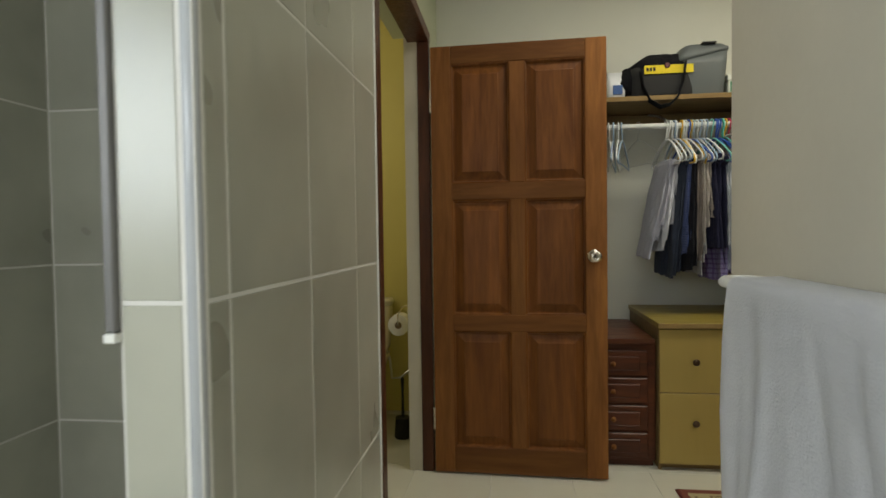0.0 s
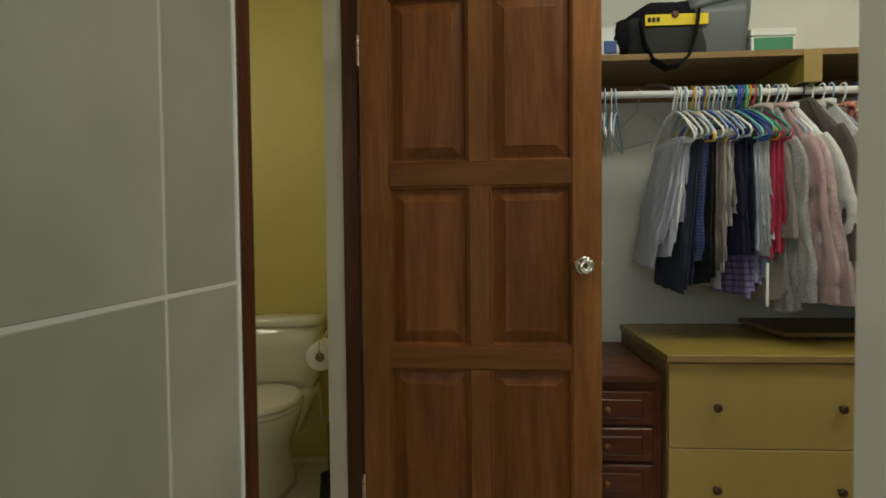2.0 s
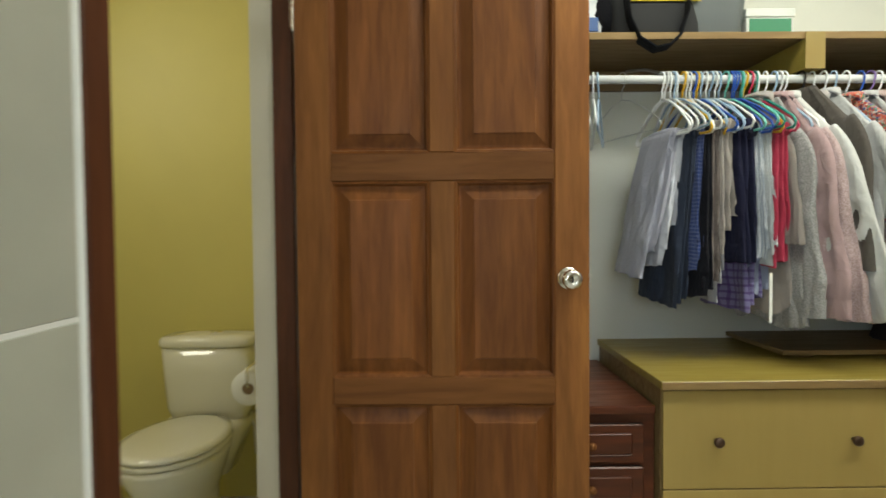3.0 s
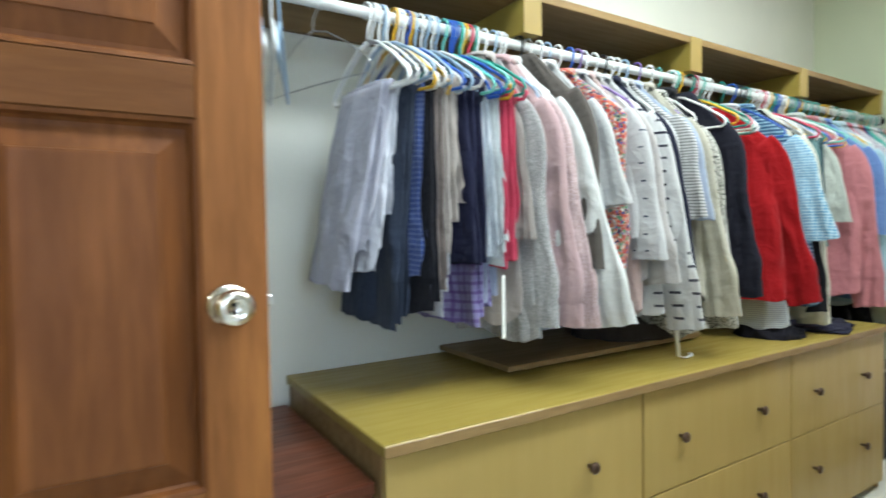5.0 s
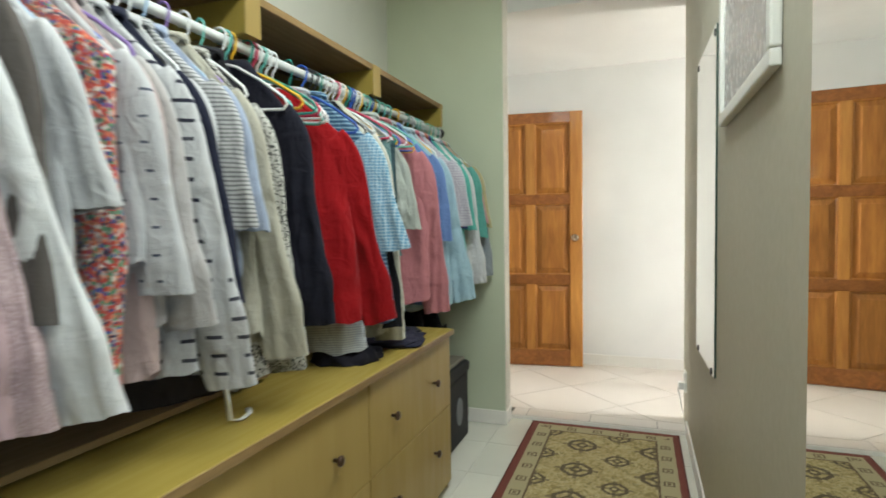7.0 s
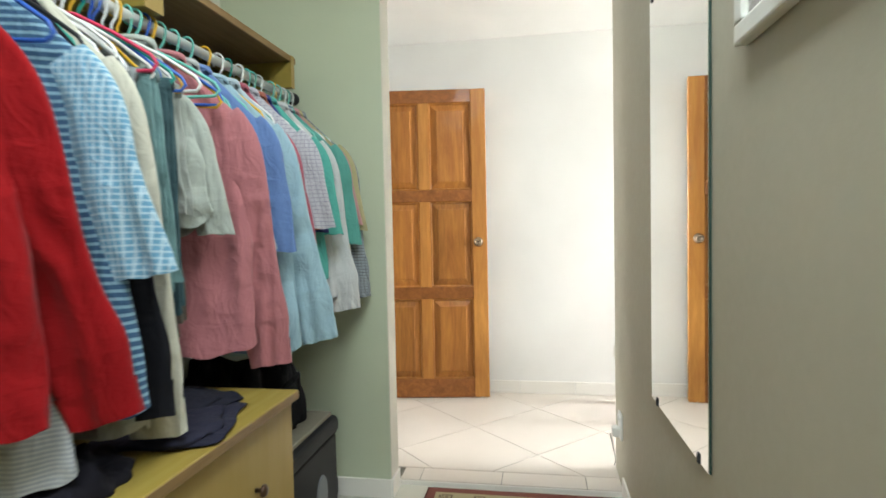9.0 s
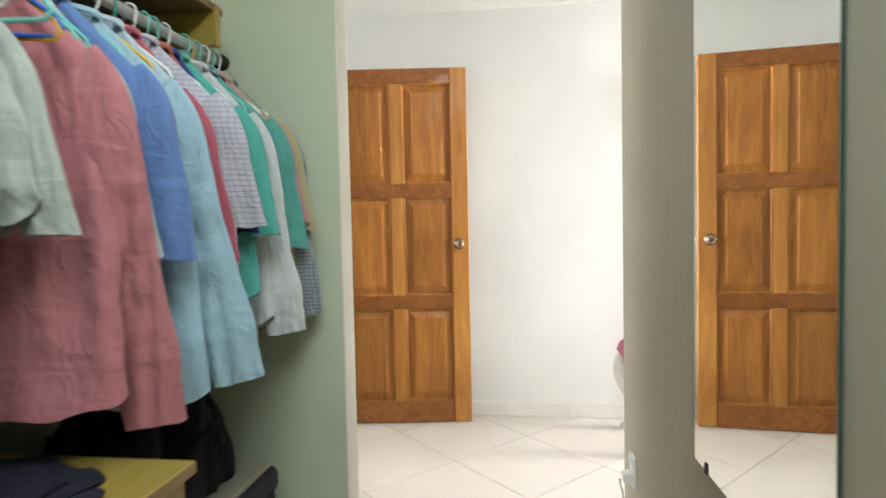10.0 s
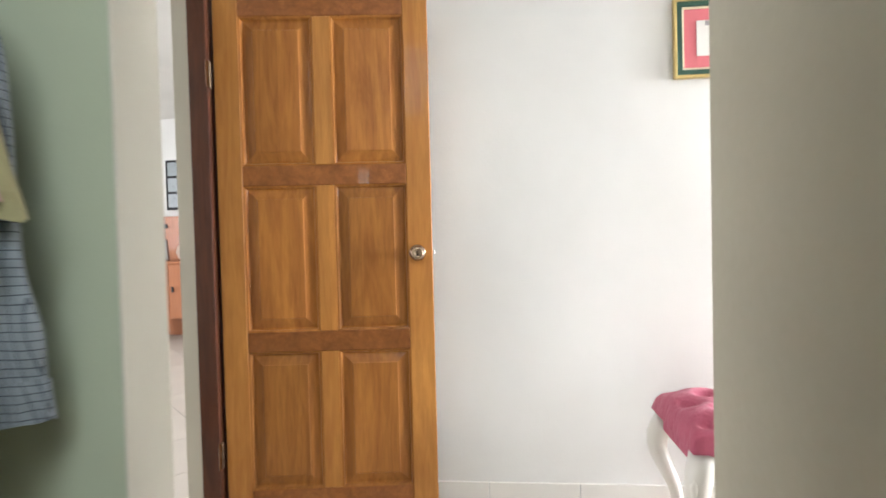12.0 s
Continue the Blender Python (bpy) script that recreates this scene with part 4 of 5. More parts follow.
shirt(1.655, 1.10, F((0.66, 0.66, 0.65), "dot", (0.08, 0.09, 0.12), 0.9), "blouse", "white dotted blouse on a hanger", SHORT, 0.222, 0.018, 8, 0.03, B_, arm_len=0.36)
shirt(1.69, 0.885, F((0.66, 0.50, 0.46)), "shirt", "peach pink shirt on a hanger", SHORT, 0.205, 0.018, 7, 0.02, V_, arm_len=0.34)
shirt(1.72, 0.93, F((0.58, 0.55, 0.52)), "cardigan", "pale oatmeal cardigan on a hanger", LONG, 0.2, 0.02, 7, 0.04, W_, arm_len=0.44, cat="cardigan")
shirt(1.765, 0.885, F((0.70, 0.70, 0.69), "dash", (0.02, 0.02, 0.035), 1.0), "blouse", "white blouse with short black dashes", LONG, 0.215, 0.022, 9, 0.07, W_, arm_len=0.58)
shirt(1.81, 1.05, F((0.018, 0.02, 0.035)), "top", "dark navy top on a hanger", SHORT, 0.205, 0.02, 7, 0.03, K_, arm_len=0.40, cat="top")
shirt(1.845, 0.92, F((0.55, 0.55, 0.54)), "shirt", "pale grey shirt on a hanger", SHORT, 0.2, 0.018, 7, 0.02, W_, arm_len=0.3)
shirt(1.875, 1.05, F((0.66, 0.66, 0.64), "stripe", (0.2, 0.2, 0.2), 0.6), "blouse", "white blouse with fine dark stripes", SHORT, 0.225, 0.022, 8, 0.02, W_)
shirt(1.915, 1.0, F((0.45, 0.52, 0.66)), "shirt", "light blue short-sleeved shirt", SHORT, 0.225, 0.02, 8, 0.02, P_)
shirt(1.98, 0.875, F((0.58, 0.55, 0.44)), "shirt", "cream long-sleeved shirt on a hanger", LONG, 0.205, 0.024, 8, 0.05, V_, arm_len=0.56)
shirt(2.045, 0.80, F((0.55, 0.54, 0.48), "print", (0.03, 0.03, 0.03)), "dress", "black and white printed dress on a hanger", LONG, 0.21, 0.022, 7, 0.04, W_, 1.59, "dress", 0.58)
shirt(2.10, 0.84, F((0.02, 0.02, 0.022)), "top", "black cotton top on a hanger", SHORT, 0.16, 0.02, 6, 0.0, M_, cat="top")
shirt(2.20, 0.97, F((0.016, 0.016, 0.024)), "jacket", "charcoal jacket on a hanger", LONG, 0.205, 0.03, 7, 0.04, K_, 1.62, "jacket", 0.52, False)
for x, c in ((2.17, W_), (2.19, M_), (2.21, Y_), (2.28, G_), (2.30, R_), (2.32, W_), (2.345, M_), (2.37, W_)):
    hanger(x, rng.uniform(4, 16), c)
shirt(2.40, 0.87, F((0.25, 0.005, 0.007)), "jersey", "bright red long-sleeved jersey on a hanger", LONG, 0.225, 0.035, 25, 0.07, W_, 1.585, "jersey", 0.55, False, 0.03, arm_out=0.09)
shirt(2.49, 0.765, F((0.42, 0.45, 0.48), "stripe", (0.55, 0.57, 0.58), 0.5), "shirt", "pale grey striped shirt below the red jersey", "none", 0.16, 0.02, 20, 0.0, G_, 1.59, flare=0.08)
shirt(2.60, 0.85, F((0.045, 0.10, 0.18), "stripe", (0.26, 0.42, 0.52), 0.9), "shirt", "blue checked shirt on a hanger", SHORT, 0.222, 0.03, 11, 0.0, K_, 1.60, arm_len=0.33, flare=0.09, sleeve_cloth=F((0.17, 0.36, 0.52), "check", (0.55, 0.68, 0.74), 0.22), arm_out=0.11)
shirt(2.665, 0.80, F((0.010, 0.010, 0.013)), "jacket", "black jacket on a hanger", LONG, 0.19, 0.026, 9, 0.03, G_, 1.60, "jacket", 0.6, False, arm_out=0.03)
shirt(2.70, 0.77, F((0.78, 0.76, 0.62)), "coat", "cream coat on a hanger", LONG, 0.205, 0.024, 9, 0.05, W_, 1.61, "coat", 0.66, False, arm_out=0.02)
trousers(2.755, 1.02, F((0.11, 0.125, 0.15)), "slate blue trousers folded over a hanger", 0.20, 0.016, 4, W_, 1.5, 0.02)
trousers(2.80, 1.0, F((0.21, 0.23, 0.23)), "grey trousers folded over a hanger", 0.20, 0.016, 4, W_, 1.5, 0.02)
trousers(2.84, 1.03, F((0.14, 0.24, 0.24)), "teal trousers folded over a hanger", 0.225, 0.018, 4, Y_, 1.5, 0.02)
trousers(2.885, 0.98, F((0.045, 0.085, 0.095)), "dark teal trousers folded over a hanger", 0.225, 0.016, 4, B_, 1.5, 0.03)
trousers(2.925, 0.93, F((0.12, 0.10, 0.08)), "brown trousers folded over a hanger", 0.162, 0.016, 4, W_, 1.5, 0.03)
trousers(2.97, 1.20, F((0.46, 0.49, 0.44)), "pale green trousers folded over a hanger", 0.175, 0.02, 5, Y_, 1.5, 0.03)
shirt(3.01, 1.15, F((0.50, 0.54, 0.48)), "shirt", "pale grey green shirt on a hanger", SHORT, 0.155, 0.022, 8, 0.03, M_, arm_len=0.27)
for x, c in ((2.56, B_), (2.63, K_), (2.73, W_), (2.78, R_), (2.82, W_), (2.86, G_), (2.9, B_), (2.95, W_), (3.03, M_), (3.06, B_), (3.085, Y_)):
    hanger(x, rng.uniform(4, 16), c)
shirt(3.125, 0.84, F((0.42, 0.165, 0.175)), "shirt", "dusty rose long-sleeved shirt on a hanger", LONG, 0.215, 0.03, 12, 0.06, M_, 1.605, arm_len=0.62)
shirt(3.185, 0.88, F((0.62, 0.66, 0.64)), "shirt", "white short-sleeved shirt on a hanger", SHORT, 0.19, 0.012, 9, 0.02, M_, arm_len=0.3)
shirt(3.245, 0.82, F((0.16, 0.26, 0.53)), "shirt", "cornflower blue short-sleeved shirt", SHORT, 0.22, 0.028, 9, 0.02, M_, arm_len=0.30)
shirt(3.33, 0.80, F((0.50, 0.72, 0.82)), "shirt", "light sky blue long-sleeved shirt", LONG, 0.225, 0.03, 12, 0.06, Y_, 1.6, arm_len=0.60, arm_out=0.11, flare=0.06)
shirt(3.40, 0.775, F((0.66, 0.80, 0.86)), "shirt", "very pale blue shirt hanging low", "none", 0.21, 0.022, 9, 0.0, W_)
shirt(3.455, 0.98, F((0.50, 0.13, 0.17)), "shirt", "rose red short-sleeved shirt", SHORT, 0.185, 0.022, 9, 0.03, G_, arm_len=0.33)
shirt(3.52, 0.88, F((0.78, 0.76, 0.82), "lines", (0.3, 0.3, 0.38), 0.6), "shirt", "white shirt with fine check lines", SHORT, 0.215, 0.028, 10, 0.04, W_, arm_len=0.25)
shirt(3.575, 0.92, F((0.60, 0.20, 0.13)), "shirt", "plain orange short-sleeved cotton shirt", SHORT, 0.17, 0.02, 8, 0.0, M_, arm_len=0.26)
shirt(3.61, 0.90, F((0.05, 0.06, 0.22)), "shirt", "dark blue short-sleeved shirt", SHORT, 0.185, 0.02, 8, 0.0, M_, arm_len=0.26)
shirt(3.655, 0.93, F((0.11, 0.40, 0.33)), "shirt", "emerald green short-sleeved shirt", SHORT, 0.205, 0.022, 9, 0.03, W_, arm_len=0.27)
shirt(3.745, 0.84, F((0.88, 0.89, 0.88)), "shirt", "white long-sleeved shirt with buttoned cuffs", LONG, 0.205, 0.024, 10, 0.04, M_, arm_len=0.56, arm_out=0.06)
shirt(3.778, 0.86, F((0.10, 0.14, 0.20), "stripe", (0.5, 0.52, 0.55), 1.2), "shirt", "navy and white striped shirt", SHORT, 0.14, 0.02, 8, 0.0, Y_, arm_len=0.26)
shirt(3.80, 0.95, F((0.11, 0.33, 0.28)), "shirt", "teal green short-sleeved shirt", SHORT, 0.235, 0.022, 9, 0.04, M_, arm_len=0.30)
shirt(3.845, 0.92, F((0.55, 0.30, 0.30)), "shirt", "salmon pink short-sleeved shirt", SHORT, 0.215, 0.02, 8, 0.02, W_, arm_len=0.24)
shirt(3.875, 0.95, F((0.62, 0.56, 0.30)), "shirt", "pale yellow short-sleeved shirt", SHORT, 0.225, 0.02, 8, 0.02, M_, arm_len=0.26)
shirt(3.91, 0.83, F((0.36, 0.40, 0.43), "lines", (0.08, 0.09, 0.11), 0.55), "shirt", "grey checked long-sleeved shirt beside the wall", LONG, 0.225, 0.024, 8, 0.03, W_, arm_len=0.53, arm_out=0.03)

# belts hanging from the clothes
belt = empty("white_belt", pose(0, 0, 0), "thin white belt hanging among the clothes", "belt")
part("strap", box((1.224, 3.085, 0.87), (1.234, 3.088, 1.03), 0.001), WHITE_PLASTIC, belt)
belt = empty("white_belt", pose(0, 0, 0), "thin white strap trailing onto the cabinet top", "belt")
part("strap", tube([(1.93, 3.12, 1.20), (1.94, 3.11, 0.95), (1.955, 3.105, 0.80), (1.96, 3.10, 0.725), (1.985, 3.09, 0.719), (2.03, 3.10, 0.719), (2.06, 3.13, 0.719)], 0.008, 6, True, (0.3, 1.0)), WHITE_PLASTIC, belt, "", True)


# ---- towel and its rail ----
tr = empty("towel_rail", pose(0, 0, 0), "white enamelled loop towel rail on the wall", "towel rail")
loop = [(0.62, 0.56, 1.038), (0.62, 1.0, 1.038), (0.62, 1.545, 1.038), (0.6235, 1.572, 1.038), (0.634, 1.594, 1.038), (0.652, 1.604, 1.038), (0.672, 1.604, 1.038), (0.69, 1.594, 1.038), (0.7005, 1.572, 1.038), (0.704, 1.545, 1.038), (0.704, 1.0, 1.038), (0.704, 0.56, 1.038)]
part("tube", tube(loop, 0.0125, 14), WHITE_PLASTIC, tr, "", True)
for y in (0.75, 1.35):
    part("post", tube([(0.704, y, 1.030), (0.749, y, 0.995)], 0.011, 12), WHITE_PLASTIC, tr, "", True)
    part("flange", lathe([(0.03, 0.749), (0.03, 0.742), (0.016, 0.736)], 20, "x", (0, y, 0.993)), WHITE_PLASTIC, tr, "", True)


def draped_towel():
    bm = bmesh.new()
    y0, y1, cols = 0.60, 1.495, 90
    arc = [(-0.026, -0.80), (-0.026, -0.62), (-0.026, -0.44), (-0.025, -0.27), (-0.024, -0.12), (-0.022, -0.04), (-0.019, 0.0), (-0.012, 0.013), (0.0, 0.0185), (0.042, 0.0165),
           (0.084, 0.0185), (0.096, 0.013), (0.103, 0.0), (0.106, -0.05), (0.108, -0.2), (0.109, -0.4), (0.109, -0.62)]
    grid = []
    for i, (dx, dz) in enumerate(arc):
        hang = min(1.0, max(0.0, -dz / 0.32))
        row = []
        for k in range(cols + 1):
            u = k / cols
            y = y0 + (y1 - y0) * u
            f = (1.5 - u) * 1.3 * ridged(y * 6.5 + 0.35 * dz, dz * 0.7, 5.0) + 0.35 * noise.noise(Vector((y * 17, dz * 2.0, 9)))
            fold = 0.060 * hang * f
            yy = y + 0.03 * hang * noise.noise(Vector((y * 5, dz * 2, 8))) + (0.02 * hang if u > 0.98 else 0)
            row.append(bm.verts.new((0.62 + dx + (fold if dx < 0 else -abs(fold) * 0.15), yy, 1.038 + dz + (0.004 * f if i in (7, 8, 9) else 0))))
        grid.append(row)
    for a, b in zip(grid, grid[1:]):
        for k in range(cols):
            bm.faces.new((a[k], a[k + 1], b[k + 1], b[k]))
    bmesh.ops.solidify(bm, geom=bm.faces[:], thickness=0.004)
    return bm


TERRY = mat("white_terry", (0.80, 0.79, 0.80), 0.95)
_n = Nodes(TERRY)
_n.color(_n.mix(_n.noise(_n.object_space, 14.0, 3.0), (0.79, 0.79, 0.81), (0.87, 0.87, 0.89)))
_n.bump(_n.math("ADD", _n.noise(_n.object_space, 240.0, 2.0), _n.math("MULTIPLY", _n.noise(_n.object_space, 30.0, 3.0), 1.2)), 0.35, 0.004)
TERRY.node_tree.nodes["Principled BSDF"].inputs["Sheen Weight"].default_value = 0.3
towel = empty("bath_towel", pose(0, 0, 0), "white terry bath towel draped over the rail", "towel")
part("cloth", draped_towel(), TERRY, towel, "", True)

# dark grey upright strip on the pier, with a white lower end
prof = empty("shower_screen_channel", pose(0, 0, 0), "dark grey upright strip with a white end piece", "shower channel")
part("channel", box((-0.430, 0.982, 1.02), (-0.4125, 1.012, 2.45), 0.003), mat("strip_grey", (0.16, 0.155, 0.15), 0.5, 0.3), prof)
part("end_piece", box((-0.432, 0.980, 1.005), (-0.4125, 1.014, 1.019), 0.002), WHITE_PLASTIC, prof)

# ---- toilet ----
toilet = empty("toilet", pose(-0.79, 3.78, 0), "white ceramic toilet with closed lid and cistern", "toilet")


def oval(cx, cy, rx, ry, z, n=28, squash=0.0):
    return [(cx + rx * math.cos(2 * math.pi * k / n), cy + ry * math.sin(2 * math.pi * k / n) * (1 + squash * math.sin(2 * math.pi * k / n)), z) for k in range(n)]


def rounded(cx, cy, rx, ry, z, n=32, p=5.0):
    out = []
    for k in range(n):
        a = 2 * math.pi * k / n
        c, sn = math.cos(a), math.sin(a)
        d = (abs(c) ** p + abs(sn) ** p) ** (-1 / p)
        out.append((cx + rx * c * d, cy + ry * sn * d, z))
    return out


part("pedestal", loft([oval(0, -0.36, 0.115, 0.22, 0.0), oval(0, -0.36, 0.105, 0.21, 0.03), oval(0, -0.36, 0.095, 0.19, 0.14), oval(0, -0.39, 0.115, 0.21, 0.22), oval(0, -0.42, 0.155, 0.23, 0.31), oval(0, -0.44, 0.178, 0.245, 0.375), oval(0, -0.44, 0.18, 0.247, 0.395)]), CERAMIC, toilet, "", True)
part("back_shelf", loft([rounded(0, -0.15, 0.10, 0.10, 0.2, 28), rounded(0, -0.15, 0.16, 0.13, 0.36, 28), rounded(0, -0.15, 0.17, 0.13, 0.405, 28)]), CERAMIC, toilet, "", True)
part("seat", loft([oval(0, -0.44, 0.178, 0.24, 0.398), oval(0, -0.44, 0.185, 0.247, 0.404), oval(0, -0.44, 0.185, 0.247, 0.414), oval(0, -0.44, 0.18, 0.242, 0.418)]), CERAMIC, toilet, "", True)
part("lid", loft([oval(0, -0.44, 0.178, 0.24, 0.421), oval(0, -0.44, 0.184, 0.246, 0.426), oval(0, -0.44, 0.182, 0.244, 0.436), oval(0, -0.44, 0.15, 0.21, 0.442), oval(0, -0.44, 0.05, 0.08, 0.444)]), CERAMIC, toilet, "", True)
cist = part("cistern", loft([rounded(0, -0.105, 0.155, 0.075, 0.405), rounded(0, -0.105, 0.17, 0.088, 0.45), rounded(0, -0.105, 0.182, 0.096, 0.60), rounded(0, -0.105, 0.187, 0.099, 0.705)]), CERAMIC, toilet, "", True)
part("cistern_lid", loft([rounded(0, -0.107, 0.19, 0.101, 0.708), rounded(0, -0.107, 0.195, 0.105, 0.715), rounded(0, -0.107, 0.195, 0.105, 0.735), rounded(0, -0.107, 0.185, 0.096, 0.748), rounded(0, -0.107, 0.10, 0.05, 0.753)]), CERAMIC, toilet, "", True)
part("flush_button", lathe([(0.022, 0.752), (0.022, 0.76), (0.018, 0.762)], 18, "z", (0.02, -0.107, 0)), CHROME, toilet, "chrome flush button", True)
part("water_pipe", tube([(0.15, -0.10, 0.42), (0.17, -0.10, 0.36), (0.19, -0.14, 0.25), (0.25, -0.16, 0.26), (0.32, -0.14, 0.32), (0.36, -0.12, 0.34), (0.43, -0.11, 0.345)], 0.007, 8), STEEL, toilet, "", True)
part("stop_valve", lathe([(0.012, 0.40), (0.014, 0.41), (0.014, 0.43), (0.008, 0.432)], 12, "x", (0, -0.11, 0.345)), CHROME, toilet)

holder = empty("paper_holder", pose(-0.361, 3.14, 0.682), "chrome toilet paper holder on the wall", "paper holder")
part("arm", tube([(0.0, 0.05, 0.085), (-0.05, 0.05, 0.085), (-0.075, 0.045, 0.08), (-0.08, 0.02, 0.06), (-0.08, -0.058, 0.06), (-0.08, -0.058, -0.0), (-0.08, 0.05, -0.0)], 0.004, 8), CHROME, holder, "", True)
part("flange", lathe([(0.022, 0.0), (0.022, -0.006), (0.008, -0.01)], 16, "x", (0, 0.05, 0.085)), CHROME, holder, "", True)
roll = empty("toilet_roll", pose(-0.441, 3.14, 0.676), "white toilet paper roll on its holder", "toilet roll")
bm = lathe([(0.019, -0.05), (0.054, -0.05), (0.055, -0.048), (0.055, 0.048), (0.054, 0.05), (0.019, 0.05)], 32, "y")
part("paper", bm, PAPER, roll, "", True)
for y in (-0.0515, 0.0505):
    part("core", lathe([(0.0185, y), (0.0185, y + 0.001)], 20, "y"), CARDBOARD, roll, "dark open cardboard core")
brush = empty("toilet_brush", pose(-0.47, 3.32, 0), "dark toilet brush in its holder", "brush")
part("pot", lathe([(0.045, 0.0), (0.05, 0.01), (0.042, 0.11), (0.044, 0.115), (0.036, 0.116)], 18), BLACK_PLASTIC, brush, "", True)
part("handle", lathe([(0.009, 0.116), (0.007, 0.25), (0.011, 0.33), (0.004, 0.345)], 10), BLACK_PLASTIC, brush, "", True)
mat_ob = empty("bath_mat", pose(-0.62, 2.75, 0.001), "small blue mat on the toilet floor", "mat")
part("pile", loft([rounded(0, 0, 0.14, 0.2, 0.0, 28), rounded(0, 0, 0.145, 0.205, 0.006, 28), rounded(0, 0, 0.135, 0.195, 0.012, 28)]), fabric((0.08, 0.14, 0.22)), mat_ob)

# ---- things on the shelf ----
SH = 1.8475
bag = empty("tool_bag", pose(0.79, 3.27, SH), "black canvas tool bag with a yellow band and strap", "bag")
CANVAS = fabric((0.010, 0.010, 0.012))
part("body", loft([rounded(0.16, 0.12, 0.155, 0.105, 0.0), rounded(0.16, 0.12, 0.16, 0.112, 0.02), rounded(0.16, 0.12, 0.158, 0.11, 0.11), rounded(0.15, 0.12, 0.155, 0.105, 0.16)]), mat("grey_canvas", (0.022, 0.022, 0.022), 0.85), bag, "dark grey canvas lower body", True)
secs = []
for v, rx, ry, dz, dx in ((0, 0.155, 0.108, 0.14, 0), (0.3, 0.165, 0.115, 0.165, 0), (0.6, 0.155, 0.105, 0.195, 0.005), (0.85, 0.11, 0.07, 0.225, 0.03), (1, 0.05, 0.03, 0.238, 0.05)):
    secs.append([(x + 0.01 * noise.noise(Vector((x * 20, y * 20, v))), y, z + 0.018 * noise.noise(Vector((x * 14, y * 9, v * 2))) - 0.05 * max(0, 0.10 - x)) for x, y, z in rounded(0.15 + dx, 0.12, rx, ry, dz, 32, 3.0)])
part("flap", loft(secs), CANVAS, bag, "", True)
part("yellow_band", box((0.055, 0.002, 0.118), (0.300, 0.0065, 0.162), 0.001), mat("yellow_webbing", (0.72, 0.55, 0.01), 0.6), bag, "bright yellow printed band")
for k in range(3):
    part("logo_mark", box((0.065 + k * 0.017, 0.0005, 0.132), (0.077 + k * 0.017, 0.0018, 0.150)), BLACK_PLASTIC, bag)
part("end_pocket", loft([rounded(0.0, 0.13, 0.05, 0.07, 0.02, 24, 3), rounded(-0.02, 0.13, 0.06, 0.08, 0.09, 24, 3), rounded(0.01, 0.13, 0.045, 0.07, 0.17, 24, 3)]), CANVAS, bag, "", True)
part("button", lathe([(0.014, -0.003), (0.014, 0.0), (0.01, -0.006)], 14, "y", (0.17, 0.0, 0.158)), mat("dark_red_badge", (0.08, 0.01, 0.01), 0.5), bag)
part("strap", tube([(0.035, -0.004, 0.14), (0.045, -0.010, 0.05), (0.075, -0.022, -0.025), (0.125, -0.034, -0.062), (0.17, -0.034, -0.052), (0.215, -0.022, -0.01), (0.245, -0.012, 0.07), (0.258, -0.006, 0.17)], 0.026, 8, True, (0.2, 1.0)), CANVAS, bag, "wide black hanging strap", True)

crate = empty("plastic_bin", pose(1.145, 3.42, SH), "grey plastic lidded bin on the shelf", "bin")
part("body", loft([rounded(0, 0, 0.108, 0.12, 0.0, 32, 7), rounded(0, 0, 0.112, 0.124, 0.01, 32, 7), rounded(0, 0, 0.126, 0.138, 0.165, 32, 7), [(x, y, z + 0.22 * (x + 0.126)) for x, y, z in rounded(0, 0, 0.129, 0.141, 0.175, 32, 7)]]), GREY_PLASTIC, crate, "", True)
part("lid", loft([[(x, y, z + 0.22 * (x + 0.126)) for x, y, z in rounded(0, 0, 0.134, 0.146, 0.178, 32, 7)], [(x, y, z + 0.20 * (x + 0.126)) for x, y, z in rounded(0, 0, 0.134, 0.146, 0.198, 32, 7)], rounded(0.01, 0, 0.115, 0.128, 0.255, 32, 6), rounded(0.015, 0, 0.10, 0.115, 0.268, 32, 6)]), GREY_PLASTIC, crate, "", True)
part("lid_catch", box((-0.01, -0.146, 0.262), (0.06, -0.10, 0.272), 0.003), BLACK_PLASTIC, crate)

wb = empty("cardboard_box", pose(1.365, 3.42, SH), "white cardboard box with a green printed panel", "box")
WHITE_CARD = paint("white_card", (0.66, 0.68, 0.62), 0.6, 0.03)
part("base", box((-0.085, -0.09, 0.0), (0.085, 0.12, 0.082), 0.002), WHITE_CARD, wb)
part("lid", box((-0.089, -0.094, 0.0825), (0.089, 0.124, 0.112), 0.002), WHITE_CARD, wb)
part("green_label", box((-0.075, -0.0925, 0.022), (0.076, -0.0905, 0.076)), paint("green_print", (0.02, 0.22, 0.10), 0.5, 0.1), wb, "dark green printed panel")

pk = empty("detergent_pack", pose(0.715, 3.36, SH), "blue and white plastic pack on the shelf", "pack")
part("pouch", loft([rounded(0, 0, 0.045, 0.03, 0.0, 24, 4), rounded(0, 0, 0.05, 0.04, 0.04, 24, 4), rounded(0, 0, 0.048, 0.03, 0.11, 24, 4), rounded(0, 0, 0.045, 0.006, 0.155, 24, 4)]), mat("white_film", (0.68, 0.7, 0.72), 0.25), pk, "", True)
part("blue_print", box((-0.02, -0.042, 0.03), (0.03, -0.037, 0.08), 0.002), mat("blue_print", (0.03, 0.10, 0.30), 0.3), pk)

